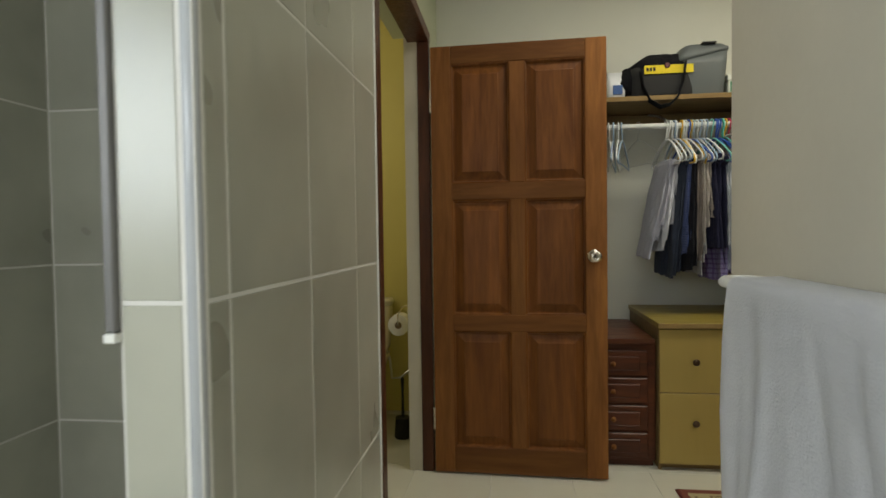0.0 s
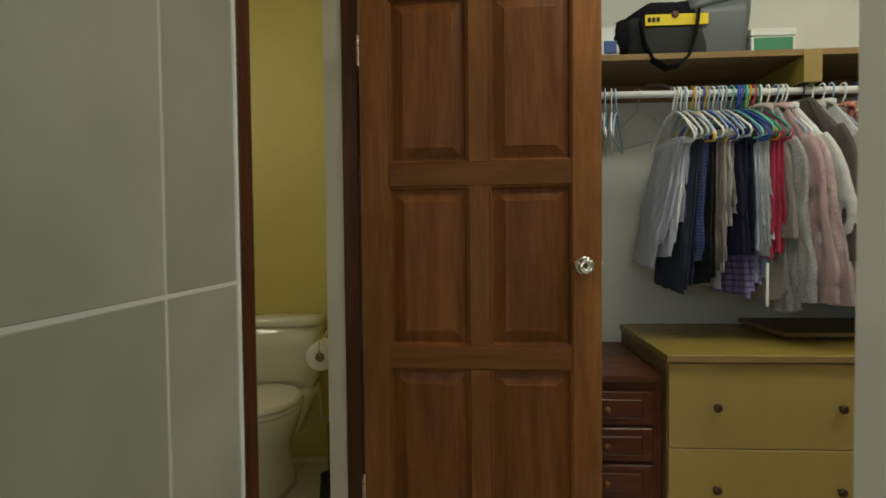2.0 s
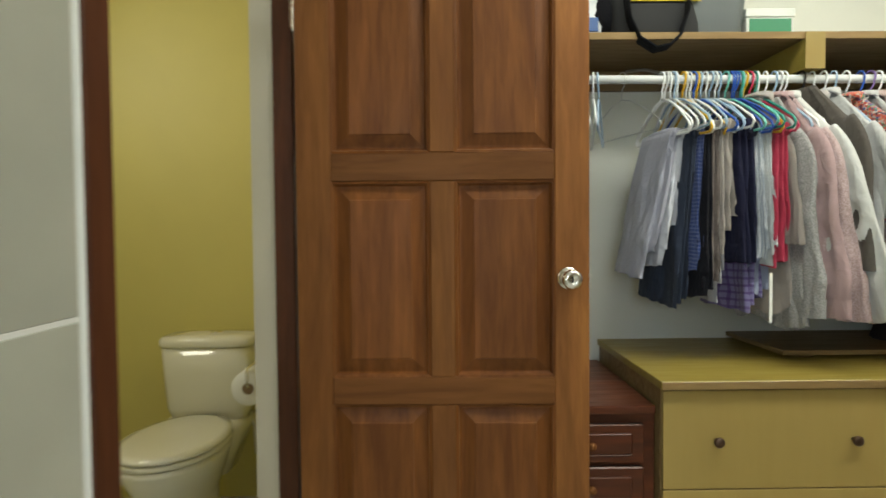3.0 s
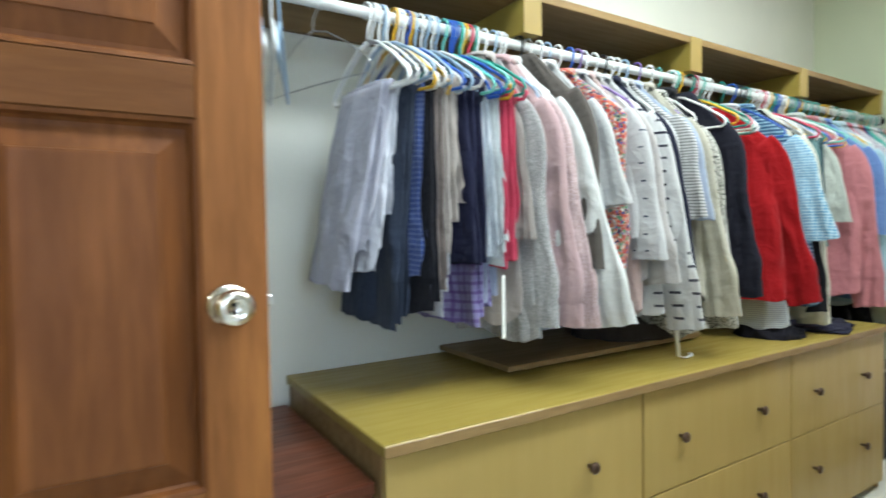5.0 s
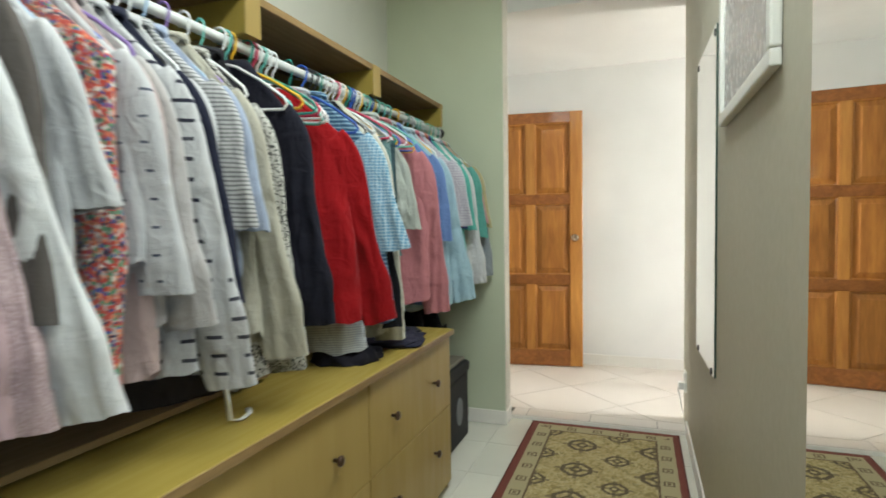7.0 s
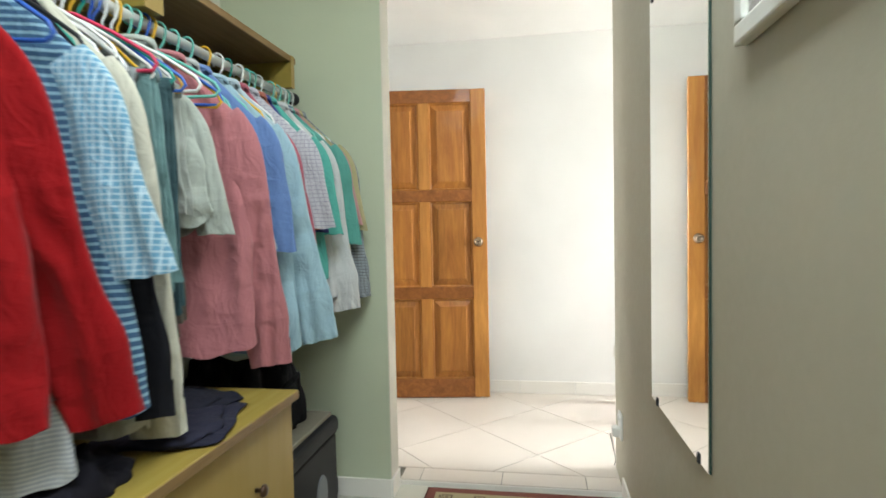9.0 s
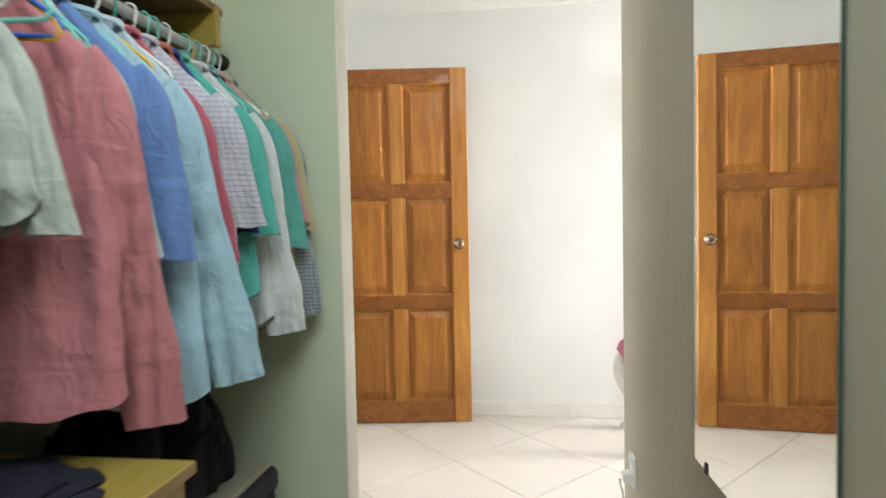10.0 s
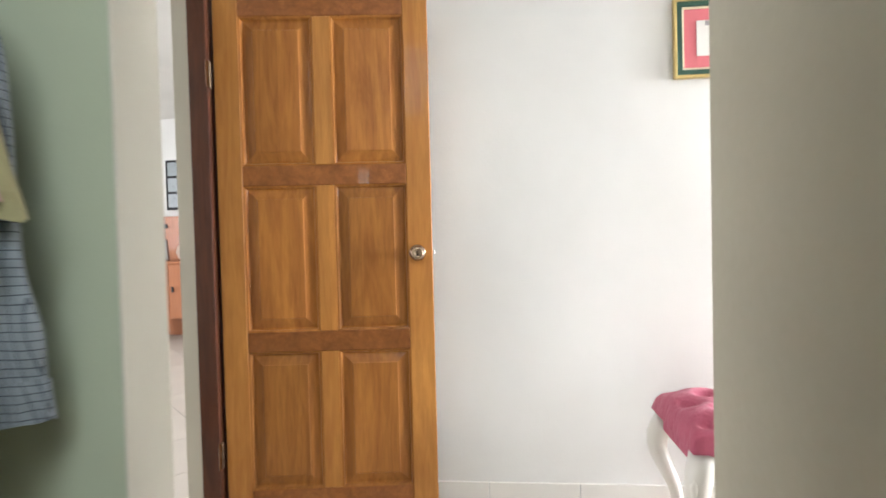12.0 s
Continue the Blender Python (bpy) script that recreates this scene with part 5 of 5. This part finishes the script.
# ---- things beside and on the cabinets ----
case = empty("storage_case", pose(3.36, 3.10, 0), "black plastic storage case with clasps on the floor", "case")
part("body", box((0, 0, 0.0), (0.50, 0.42, 0.36), 0.02, 3), BLACK_PLASTIC, case)
part("lid", box((-0.008, -0.008, 0.361), (0.508, 0.428, 0.42), 0.018, 3), BLACK_PLASTIC, case)
part("badge", loft([[(x, -0.001, z + 0.18) for x, z, _ in oval(0.33, 0.0, 0.05, 0.075, 0)], [(x, -0.006, z + 0.18) for x, z, _ in oval(0.33, 0.0, 0.045, 0.07, 0)]]), mat("grey_badge", (0.14, 0.15, 0.16), 0.5), case, "grey oval badge")
for z in (0.37, 0.12):
    part("clasp", box((0.501, 0.01, z - 0.03), (0.53, 0.09, z + 0.045), 0.006), BLACK_PLASTIC, case)
ledge = empty("beige_folder", pose(3.36, 3.12, 0.4205), "flat beige folder lying on the black case", "folder")
part("cover", box((0.02, 0.0, 0.0), (0.50, 0.36, 0.018), 0.003), paint("beige_card", (0.22, 0.20, 0.15), 0.7), ledge)


def soft_lump(rx, ry, h, seed, n=72, rows=18):
    secs = []
    for i in range(rows):
        v = i / (rows - 1)
        k = math.cos(v * 1.42) ** 0.55
        ring = []
        for x, y, z in oval(0, 0, rx * k, ry * k, h * math.sin(v * 1.5708), n):
            ridge = 0.28 - abs(noise.noise(Vector((x * 13 + seed, y * 13, seed + v)))) - 0.5 * abs(noise.noise(Vector((x * 27, y * 25 + seed, v * 2))))
            w = 1 + 0.16 * noise.noise(Vector((x * 6, y * 6, seed))) + 0.25 * ridge
            ring.append((x * w, y * w, max(0.004 * v, z + (0.8 * h * ridge * min(1, 3 * v) if i else 0))))
        secs.append(ring)
    return loft(secs)


hold = empty("holdall", pose(3.58, 3.34, 0.439), "soft black holdall slumped on the case", "bag")
part("body", soft_lump(0.27, 0.19, 0.31, 4.0), CANVAS, hold, "", True)
part("handle", tube([(-0.1, -0.17, 0.12), (-0.07, -0.20, 0.2), (0.03, -0.20, 0.215), (0.1, -0.17, 0.13)], 0.012, 8, True, (0.5, 1.0)), CANVAS, hold, "", True)


def folded(name, x, y, z, w, d, h, rz, cloth, label):
    g = empty(name, pose(x, y, z, 0, 0, rz), label, "clothing")
    for k in range(2):
        secs = []
        for v in (0.0, 0.25, 0.5, 0.75, 0.97, 1.0):
            e = 1 - 0.10 * abs(2 * v - 1) if v < 1 else 0.55
            ring = []
            for px, py, pz in rounded(0.025 * k * (-1) ** k, 0.02 * k, w * e * (1 - 0.16 * k), d * e * (1 - 0.12 * k), h * (k + v) / 3, 56, 6):
                ridge = 0.3 - abs(noise.noise(Vector((px * 14 + k * 3, py * 14, x))))
                ring.append((px + 0.03 * noise.noise(Vector((py * 9, k, x))), py + 0.03 * noise.noise(Vector((px * 9, k, y))), max(0.001, pz + (0.022 * ridge if v > 0.3 else 0))))
            secs.append(ring)
        part("layer", loft(secs), cloth, g, "", True)
    return g


folded("folded_jeans", 2.93, 3.14, 0.7145, 0.16, 0.14, 0.03, 18, fabric((0.022, 0.022, 0.038)), "folded dark navy jeans on the cabinet top")
folded("folded_jeans", 3.10, 3.22, 0.7145, 0.085, 0.14, 0.035, -14, fabric((0.018, 0.018, 0.028)), "rolled black jeans on the cabinet top")
heap = empty("dark_garment", pose(2.62, 3.16, 0.7145), "crumpled dark garment under the hanging clothes", "clothing")
part("cloth", soft_lump(0.13, 0.12, 0.05, 8.0), fabric((0.014, 0.013, 0.018)), heap, "", True)
heap = empty("dark_garment", pose(2.05, 3.40, 0.746), "dark shoes and cloth at the back", "clothing")
part("cloth", soft_lump(0.2, 0.16, 0.09, 11.0), fabric((0.03, 0.024, 0.02)), heap, "", True)

# ---- hall: picture and stool ----
hp = empty("framed_picture", pose(5.529, 1.677, 1.705), "small framed print with a pink mount", "picture")
w, h = 0.42, 0.305
for name, material, a, d in (("gold_edge", mat("gold_paint", (0.50, 0.38, 0.14), 0.35, 0.4), 0.0, 0.024), ("green_bar", mat("dark_green_paint", (0.02, 0.07, 0.045), 0.35), 0.012, 0.02), ("cream_bar", mat("cream_slip", (0.7, 0.62, 0.42), 0.5), 0.032, 0.014)):
    b = {"gold_edge": 0.0118, "green_bar": 0.0198, "cream_bar": 0.0078}[name]
    for lo, hi in (((a, a), (w - a, a + b)), ((a, h - a - b), (w - a, h - a)), ((a, a + b), (a + b, h - a - b)), ((w - a - b, a + b), (w - a, h - a - b))):
        part(name, box((-d, -hi[0], lo[1]), (0, -lo[0], hi[1]), 0.0015), material, hp)
part("mount", box((-0.008, -w + 0.04, 0.04), (-0.002, -0.04, h - 0.04)), paint("pink_card", (0.60, 0.15, 0.17), 0.7, 0.03), hp, "raspberry pink card mount")
part("print", box((-0.010, -w + 0.09, 0.085), (-0.0082, -0.088, h - 0.085)), paint("white_print", (0.75, 0.73, 0.68), 0.7, 0.03), hp)
for y0, z0, ww, hh in ((-0.12, 0.2, 0.02, 0.018), (-0.16, 0.125, 0.045, 0.02), (-0.18, 0.14, 0.02, 0.045)):
    part("drawing_mark", box((-0.0112, y0 - ww, z0), (-0.0101, y0, z0 + hh)), mat("pencil_grey", (0.32, 0.3, 0.3), 0.8), hp)

stool = empty("vanity_stool", pose(5.18, 1.575, HF), "white carved stool with a buttoned pink velvet seat", "stool")
PINK = fabric((0.42, 0.10, 0.15))
IVORY = paint("ivory_paint", (0.72, 0.69, 0.62), 0.4)
part("seat_rail", box((-0.205, -0.215, 0.375), (0.205, 0.215, 0.435), 0.01, 2), PINK, stool, "pink velvet side band")
bm = bmesh.new()
N = 40
g = []
for i in range(N + 1):
    row = []
    for j in range(N + 1):
        u, v = i / N * 2 - 1, j / N * 2 - 1
        edge = (1 - abs(u) ** 6) ** 0.4 * (1 - abs(v) ** 6) ** 0.4
        tuft = 0.0
        for a in range(-2, 3):
            for b in range(-2, 3):
                if (a + b) % 2 == 0:
                    d2 = ((u - a * 0.36) ** 2 + (v - b * 0.36) ** 2)
                    tuft += math.exp(-d2 * 60)
        row.append(bm.verts.new((u * 0.225, v * 0.235, 0.435 + 0.10 * edge - 0.042 * min(1, tuft) * edge)))
    g.append(row)
for i in range(N):
    for j in range(N):
        bm.faces.new((g[i][j], g[i + 1][j], g[i + 1][j + 1], g[i][j + 1]))
part("seat", bm, PINK, stool, "deep-buttoned pink velvet cushion", True)
for a in (-2, -1, 0, 1, 2):
    for b in (-2, -1, 0, 1, 2):
        if (a + b) % 2 == 0 and max(abs(a), abs(b)) < 2:
            part("button", lathe([(0.008, 0.490), (0.009, 0.498), (0.004, 0.502)], 10, "z", (a * 0.36 * 0.225, b * 0.36 * 0.235, 0)), PINK, stool)
for sx in (-1, 1):
    for sy in (-1, 1):
        pts, rad = [], []
        for k in range(13):
            v = k / 12
            bow = 0.035 * math.sin(v * math.pi * 2) * (1 - 0.3 * v) + 0.02 * v ** 4
            pts.append((sx * (0.178 + bow), sy * (0.188 + bow), 0.40 * (1 - v) + 0.012))
            rad.append(0.034 * (1 - v) ** 1.2 + 0.012 + 0.008 * v ** 8)
        leg = part("leg", tube(pts, rad, 12), IVORY, stool, "", True)
        part("carving", tube([(sx * 0.215, sy * 0.222, 0.385), (sx * 0.235, sy * 0.238, 0.34), (sx * 0.228, sy * 0.234, 0.28), (sx * 0.215, sy * 0.225, 0.24)], [0.010, 0.012, 0.009, 0.003], 8), IVORY, leg, "", True)
        part("foot", loft([oval(sx * 0.198, sy * 0.208, 0.02, 0.02, 0.0, 14), oval(sx * 0.198, sy * 0.208, 0.024, 0.024, 0.012, 14), oval(sx * 0.195, sy * 0.205, 0.014, 0.014, 0.028, 14)]), IVORY, leg, "", True)

# ---- living room beyond the hall door ----
TEAK = wood("teak_orange_wood", (0.50, 0.20, 0.09), (0.40, 0.15, 0.06), 2, 0.45)
sb = empty("sideboard", pose(8.95, 5.55, HF), "orange teak sideboard on slim legs", "sideboard")
part("carcass", box((0, 0, 0.26), (0.45, 0.72, 0.86), 0.006), TEAK, sb)
part("top_board", box((-0.015, -0.015, 0.8605), (0.465, 0.735, 0.885), 0.004), TEAK, sb)
for y0 in (0.01, 0.365):
    d = part("door_panel", box((-0.012, y0, 0.28), (-0.0005, y0 + 0.345, 0.845), 0.002), TEAK, sb)
    part("pull", box((-0.024, y0 + (0.29 if y0 < 0.1 else 0.03), 0.55), (-0.0125, y0 + (0.315 if y0 < 0.1 else 0.055), 0.61), 0.003), BLACK_PLASTIC, d)
for x in (0.03, 0.39):
    for y in (0.04, 0.66):
        part("leg", tube([(x + 0.015, y + 0.01, 0.26), (x, y, 0.0)], [0.022, 0.013], 10), DARK_WOOD, sb)
tc = empty("wall_cabinet", pose(9.45, 6.0, 0), "tall orange teak cabinet by the wall", "cabinet")
part("carcass", box((0, 0, HF), (0.43, 0.55, 1.42), 0.006), TEAK, tc)
part("door_panel", box((-0.014, 0.01, 0.9), (-0.0005, 0.54, 1.40), 0.003), TEAK, tc)
part("pull", box((-0.03, 0.2, 1.28), (-0.0145, 0.25, 1.33), 0.004), BLACK_PLASTIC, tc)
pf = empty("photo_collage_frame", pose(9.895, 6.18, 1.52), "dark frame holding a column of photographs", "photo frame")
part("back", box((-0.02, 0, 0), (0, 0.3, 0.62), 0.003), BLACK_PLASTIC, pf)
for k in range(3):
    part("photo", box((-0.026, 0.03, 0.03 + k * 0.197), (-0.0205, 0.27, 0.197 + k * 0.197)), paint("grey_photo", (0.30, 0.34, 0.35), 0.3, 0.25), pf)
va = empty("vase", pose(9.12, 5.80, HF + 0.886), "pale round ornament on the sideboard", "vase")
part("bowl", lathe([(0.04, 0.0), (0.08, 0.03), (0.105, 0.09), (0.09, 0.16), (0.05, 0.2), (0.055, 0.235), (0.05, 0.24)], 22), paint("pale_clay", (0.62, 0.48, 0.38), 0.5, 0.15), va, "", True)
for k, (y, hh) in enumerate(((6.0, 0.24), (6.14, 0.19))):
    fr = empty("framed_photograph", pose(9.12, y, HF + 0.886, 0, -8, 0), "small standing photo frame on the sideboard", "photo frame")
    part("frame", box((0, 0, 0), (0.012, 0.12, hh), 0.002), DARK_WOOD, fr)
    part("photo", box((-0.002, 0.015, 0.015), (-0.0002, 0.105, hh - 0.015)), paint("pale_photo", (0.5, 0.5, 0.48), 0.3, 0.2), fr)
st = empty("low_stool", pose(8.75, 6.42, HF), "small wooden stool with a green top", "stool")
part("seat", lathe([(0.15, 0.26), (0.16, 0.27), (0.16, 0.295), (0.15, 0.3)], 20), fabric((0.05, 0.12, 0.08)), st)
for k in range(4):
    a = math.pi / 4 + k * math.pi / 2
    part("leg", tube([(0.12 * math.cos(a), 0.12 * math.sin(a), 0.26), (0.15 * math.cos(a), 0.15 * math.sin(a), 0)], 0.017, 8), wood("pale_stool_wood", (0.5, 0.36, 0.2), (0.35, 0.22, 0.12)), st)


# ---- windows that close the openings ----
GLASS = mat("window_glass", (1, 1, 1), 0.0)
GLASS.node_tree.nodes["Principled BSDF"].inputs["Transmission Weight"].default_value = 1.0


def window(name, lo, hi, axis, label):
    c = empty(name, pose(0, 0, 0), label, "window", "", "structure")
    a, b = list(lo), list(hi)
    others = [i for i in range(3) if i != axis]
    i, j = others
    f = 0.05

    def bar(i0, i1, j0, j1):
        p, q = a[:], b[:]
        p[i], q[i], p[j], q[j] = i0, i1, j0, j1
        part("window_frame", box(p, q, 0.003), IVORY, c)

    bar(a[i], b[i], a[j], a[j] + f), bar(a[i], b[i], b[j] - f, b[j])
    bar(a[i], a[i] + f, a[j] + f, b[j] - f), bar(b[i] - f, b[i], a[j] + f, b[j] - f)
    p, q = a[:], b[:]
    p[axis], q[axis] = (a[axis] + b[axis]) / 2 - 0.002, (a[axis] + b[axis]) / 2 + 0.002
    p[i], q[i], p[j], q[j] = a[i] + f, b[i] - f, a[j] + f, b[j] - f
    part("pane", box(p, q), GLASS, c).visible_shadow = False


window("window_bath", (-1.59, -1.75, 1.22), (-1.54, -0.10, 2.12), 0, "white framed bathroom window")
# Unseen window added round the south fill light.
window("window_bath_south", (-0.75, -2.41, 1.3), (0.05, -2.36, 2.2), 1, "small added white framed bathroom window, unseen")
window("window_hall", (4.47, -3.21, 0.9), (5.47, -3.16, 2.3), 1, "white framed hall window")
window("window_toilet", (-1.715, 2.6, 1.8), (-1.665, 3.2, 2.3), 0, "small white framed toilet window")
window("window_living", (3.8, 9.14, 0.9), (6.6, 9.19, 2.5), 1, "wide white framed living room window")
# Added frame and pane for the unseen overhead light.
window("window_roof", (0.45, 2.0, H + 0.1005), (3.05, 2.54, H + 0.14), 2, "added white framed roof light, unseen")


# ---- tiles, laid last ----
TILE_MESH = {}


def tile_piece(name, parent, m, w, h, t, material, bevel=0.0015):
    """One flat tile, corner at the origin, width x, height y, thickness z; alike tiles share a mesh."""
    key = (name, round(w, 4), round(h, 4), t, material.name)
    if key not in TILE_MESH:
        bm = bmesh.new()
        low = [bm.verts.new(p) for p in ((0, 0, 0), (w, 0, 0), (w, h, 0), (0, h, 0))]
        midr = [bm.verts.new((*p, t - bevel)) for p in ((0, 0), (w, 0), (w, h), (0, h))]
        topr = [bm.verts.new((*p, t)) for p in ((bevel, bevel), (w - bevel, bevel), (w - bevel, h - bevel), (bevel, h - bevel))]
        for a, b in ((low, midr), (midr, topr)):
            for k in range(4):
                bm.faces.new((a[k], a[(k + 1) % 4], b[(k + 1) % 4], b[k]))
        bm.faces.new(topr)
        me = bpy.data.meshes.new(name)
        bm.to_mesh(me)
        bm.free()
        me.materials.append(material)
        TILE_MESH[key] = me
    ob = new(name, TILE_MESH[key])
    ob.parent = parent
    ob.matrix_local = m
    return ob


def tile_field(name, parent, origin, u, v, ulines, vlines, t, material, gap=0.004):
    """Tiles between lines along the directions u and v; the normal is u x v."""
    u, v = Vector(u), Vector(v)
    n = u.cross(v)
    base = Matrix((u, v, n)).transposed().to_4x4()
    for a, b in zip(ulines, ulines[1:]):
        for c, d in zip(vlines, vlines[1:]):
            p = Vector(origin) + u * (a + gap / 2) + v * (c + gap / 2)
            tile_piece(name, parent, Matrix.Translation(p) @ base, b - a - gap, d - c - gap, t, material)


tiling = empty("wall_tiling_shower", pose(0, 0, 0), "taupe glazed wall tiles with pale grout", "wall tiles", "", "structure")
ROWS_Z = [0.0, 0.505, 1.062, 1.605, 2.16, H - 0.002]
# pier face towards the room, the pier's end and the shower walls
tile_field("wall_tile", tiling, (-0.291, 0, 0), (0, 1, 0), (0, 0, 1), [1.014, 1.078, 1.432, 1.797, 2.042], ROWS_Z, 0.0014, WALL_TILE, 0.0066)
tile_field("wall_tile", tiling, (0, 0.993, 0), (1, 0, 0), (0, 0, 1), [-0.412, -0.3135], ROWS_Z, 0.0014, WALL_TILE, 0.0066)
tile_field("wall_tile", tiling, (0, 2.049, 0), (1, 0, 0), (0, 0, 1), [-1.470, -1.117, -0.757, -0.412], ROWS_Z, 0.0014, WALL_TILE, 0.0066)
tile_field("wall_tile", tiling, (-1.471, 0.6, 0), (0, 1, 0), (0, 0, 1), [0.0, 0.36, 0.72, 1.08, 1.446], ROWS_Z, 0.0014, WALL_TILE, 0.0066)
tile_field("wall_tile", tiling, (-0.412, 2.046, 0), (0, -1, 0), (0, 0, 1), [0.0, 0.36, 0.72, 1.05], ROWS_Z, 0.0014, WALL_TILE, 0.0066)
tagged(mesh_object("trim_pier_corner", tube([(-0.3015, 1.0025, 0), (-0.3015, 1.0025, H - 0.002)], 0.0125, 16), mat("pale_tile_edging", (0.45, 0.47, 0.49), 0.2), True), "rounded pale edging on the tiled corner", "trim", "", "structure")

# closet, bathroom and toilet floor
cf = empty("floor_tiling_closet", pose(0, 0, 0), "pale cream glazed floor tiles", "floor tiles", "", "structure")
XS = [0.045 + 0.3725 * k for k in range(-4, 12)]
XS[-1] = 4.185
YS = [2.965 + 0.3725 * k for k in range(-14, 3)]
for a, b in zip(XS, XS[1:]):
    for c, d in zip(YS, YS[1:]):
        if (c > 1.5 or b < 0.85) and a > -1.46:
            tile_piece("floor_tile", cf, Matrix.Translation((a + 0.0015, c + 0.0015, -0.006)), b - a - 0.003, d - c - 0.003, 0.006, FLOOR_TILE, 0.001)

# hall floor laid on the diagonal, with a straight border at the step
hallf = empty("floor_tiling_hall", pose(0, 0, 0), "large pale hall tiles laid diagonally", "floor tiles", "", "structure")


def clip(poly, axis, value, keep_more):
    out = []
    for p, q in zip(poly, poly[1:] + poly[:1]):
        pin, qin = (p[axis] >= value) == keep_more, (q[axis] >= value) == keep_more
        if pin:
            out.append(p)
        if pin != qin:
            t = (value - p[axis]) / (q[axis] - p[axis])
            out.append((p[0] + t * (q[0] - p[0]), p[1] + t * (q[1] - p[1])))
    return out


def poly_tile(name, parent, poly, z0, z1, material):
    bm = bmesh.new()
    lo = [bm.verts.new((x, y, z0)) for x, y in poly]
    hi = [bm.verts.new((x, y, z1)) for x, y in poly]
    bm.faces.new(hi)
    for k in range(len(poly)):
        bm.faces.new((lo[k], lo[(k + 1) % len(poly)], hi[(k + 1) % len(poly)], hi[k]))
    return part(name, bm, material, parent)


S = 0.495
r2 = math.sqrt(0.5)
for region in ((4.312, 5.53, -3.1, 3.58), (5.53, 9.9, 3.58, 8.0), (4.312, 5.53, 3.58, 8.0)):
    for i in range(-14, 34):
        for j in range(-22, 22):
            # lines: (x + y) = 6.83 + i S / r2 and (y - x) = -2.21 + j S / r2
            g = 0.0022
            c = []
            for di, dj in ((g, g), (S - g, g), (S - g, S - g), (g, S - g)):
                sm, df = 6.83 + (i * S + di) / r2, -2.21 + (j * S + dj) / r2
                c.append(((sm - df) / 2, (sm + df) / 2))
            if region[1] > 6 and (c[0][0] > 9.9 or c[0][1] > 8):
                continue
            c = clip(c, 0, region[0], True)
            c = clip(c, 0, region[1], False) if c else c
            c = clip(c, 1, region[2], True) if c else c
            c = clip(c, 1, region[3], False) if c else c
            if len(c) > 2 and abs(sum(p[0] * q[1] - q[0] * p[1] for p, q in zip(c, c[1:] + c[:1]))) > 0.004:
                poly_tile("floor_tile", hallf, c, HF - 0.004, HF, HALL_TILE)
for a, b in ((1.95, 2.10), (2.10, 2.47), (2.47, 2.84), (2.84, 2.93)):
    tile_piece("border_tile", hallf, Matrix.Translation((4.186, a + 0.0015, HF - 0.004)), 0.1225, b - a - 0.003, 0.004, HALL_TILE, 0.0008)
tagged(mesh_object("trim_step", box((4.180, 1.952, 0.0), (4.1895, 2.929, HF - 0.0045), 0.001), SKIRT_TILE), "pale tiled riser of a low step", "step", "", "structure")

# skirtings
sk = empty("baseboard_tiles", pose(0, 0, 0), "pale glazed skirting tiles along the wall foot", "skirting", "", "structure")
tile_field("skirting_tile", sk, (5.53, 3.45, HF), (0, -1, 0), (0, 0, 1), [0.0, 0.28, 0.653, 1.025, 1.39, 1.76, 2.13, 2.5, 3.0, 3.5, 4.0, 4.5, 5.0, 5.5, 6.0, 6.5], [0.0, 0.088], 0.008, SKIRT_TILE)
tile_field("skirting_tile", sk, (4.42, 1.95, 0.0), (-1, 0, 0), (0, 0, 1), [0.235 + 0.37 * k for k in range(10)], [0.0, 0.085], 0.008, SKIRT_TILE)
tile_field("skirting_tile", sk, (4.051, 3.64, 0.0), (0, -1, 0), (0, 0, 1), [0.0, 0.34, 0.712], [0.0, 0.085], 0.008, SKIRT_TILE)
tile_field("skirting_tile", sk, (4.051, 2.93, 0.0), (1, 0, 0), (0, 0, 1), [-0.006, 0.119], [0.0, 0.085], 0.008, SKIRT_TILE)
tile_field("skirting_tile", sk, (4.167, 2.93, HF), (0, 1, 0), (0, 0, 1), [0.0, 0.37, 0.52], [0.0, 0.085], 0.008, SKIRT_TILE)
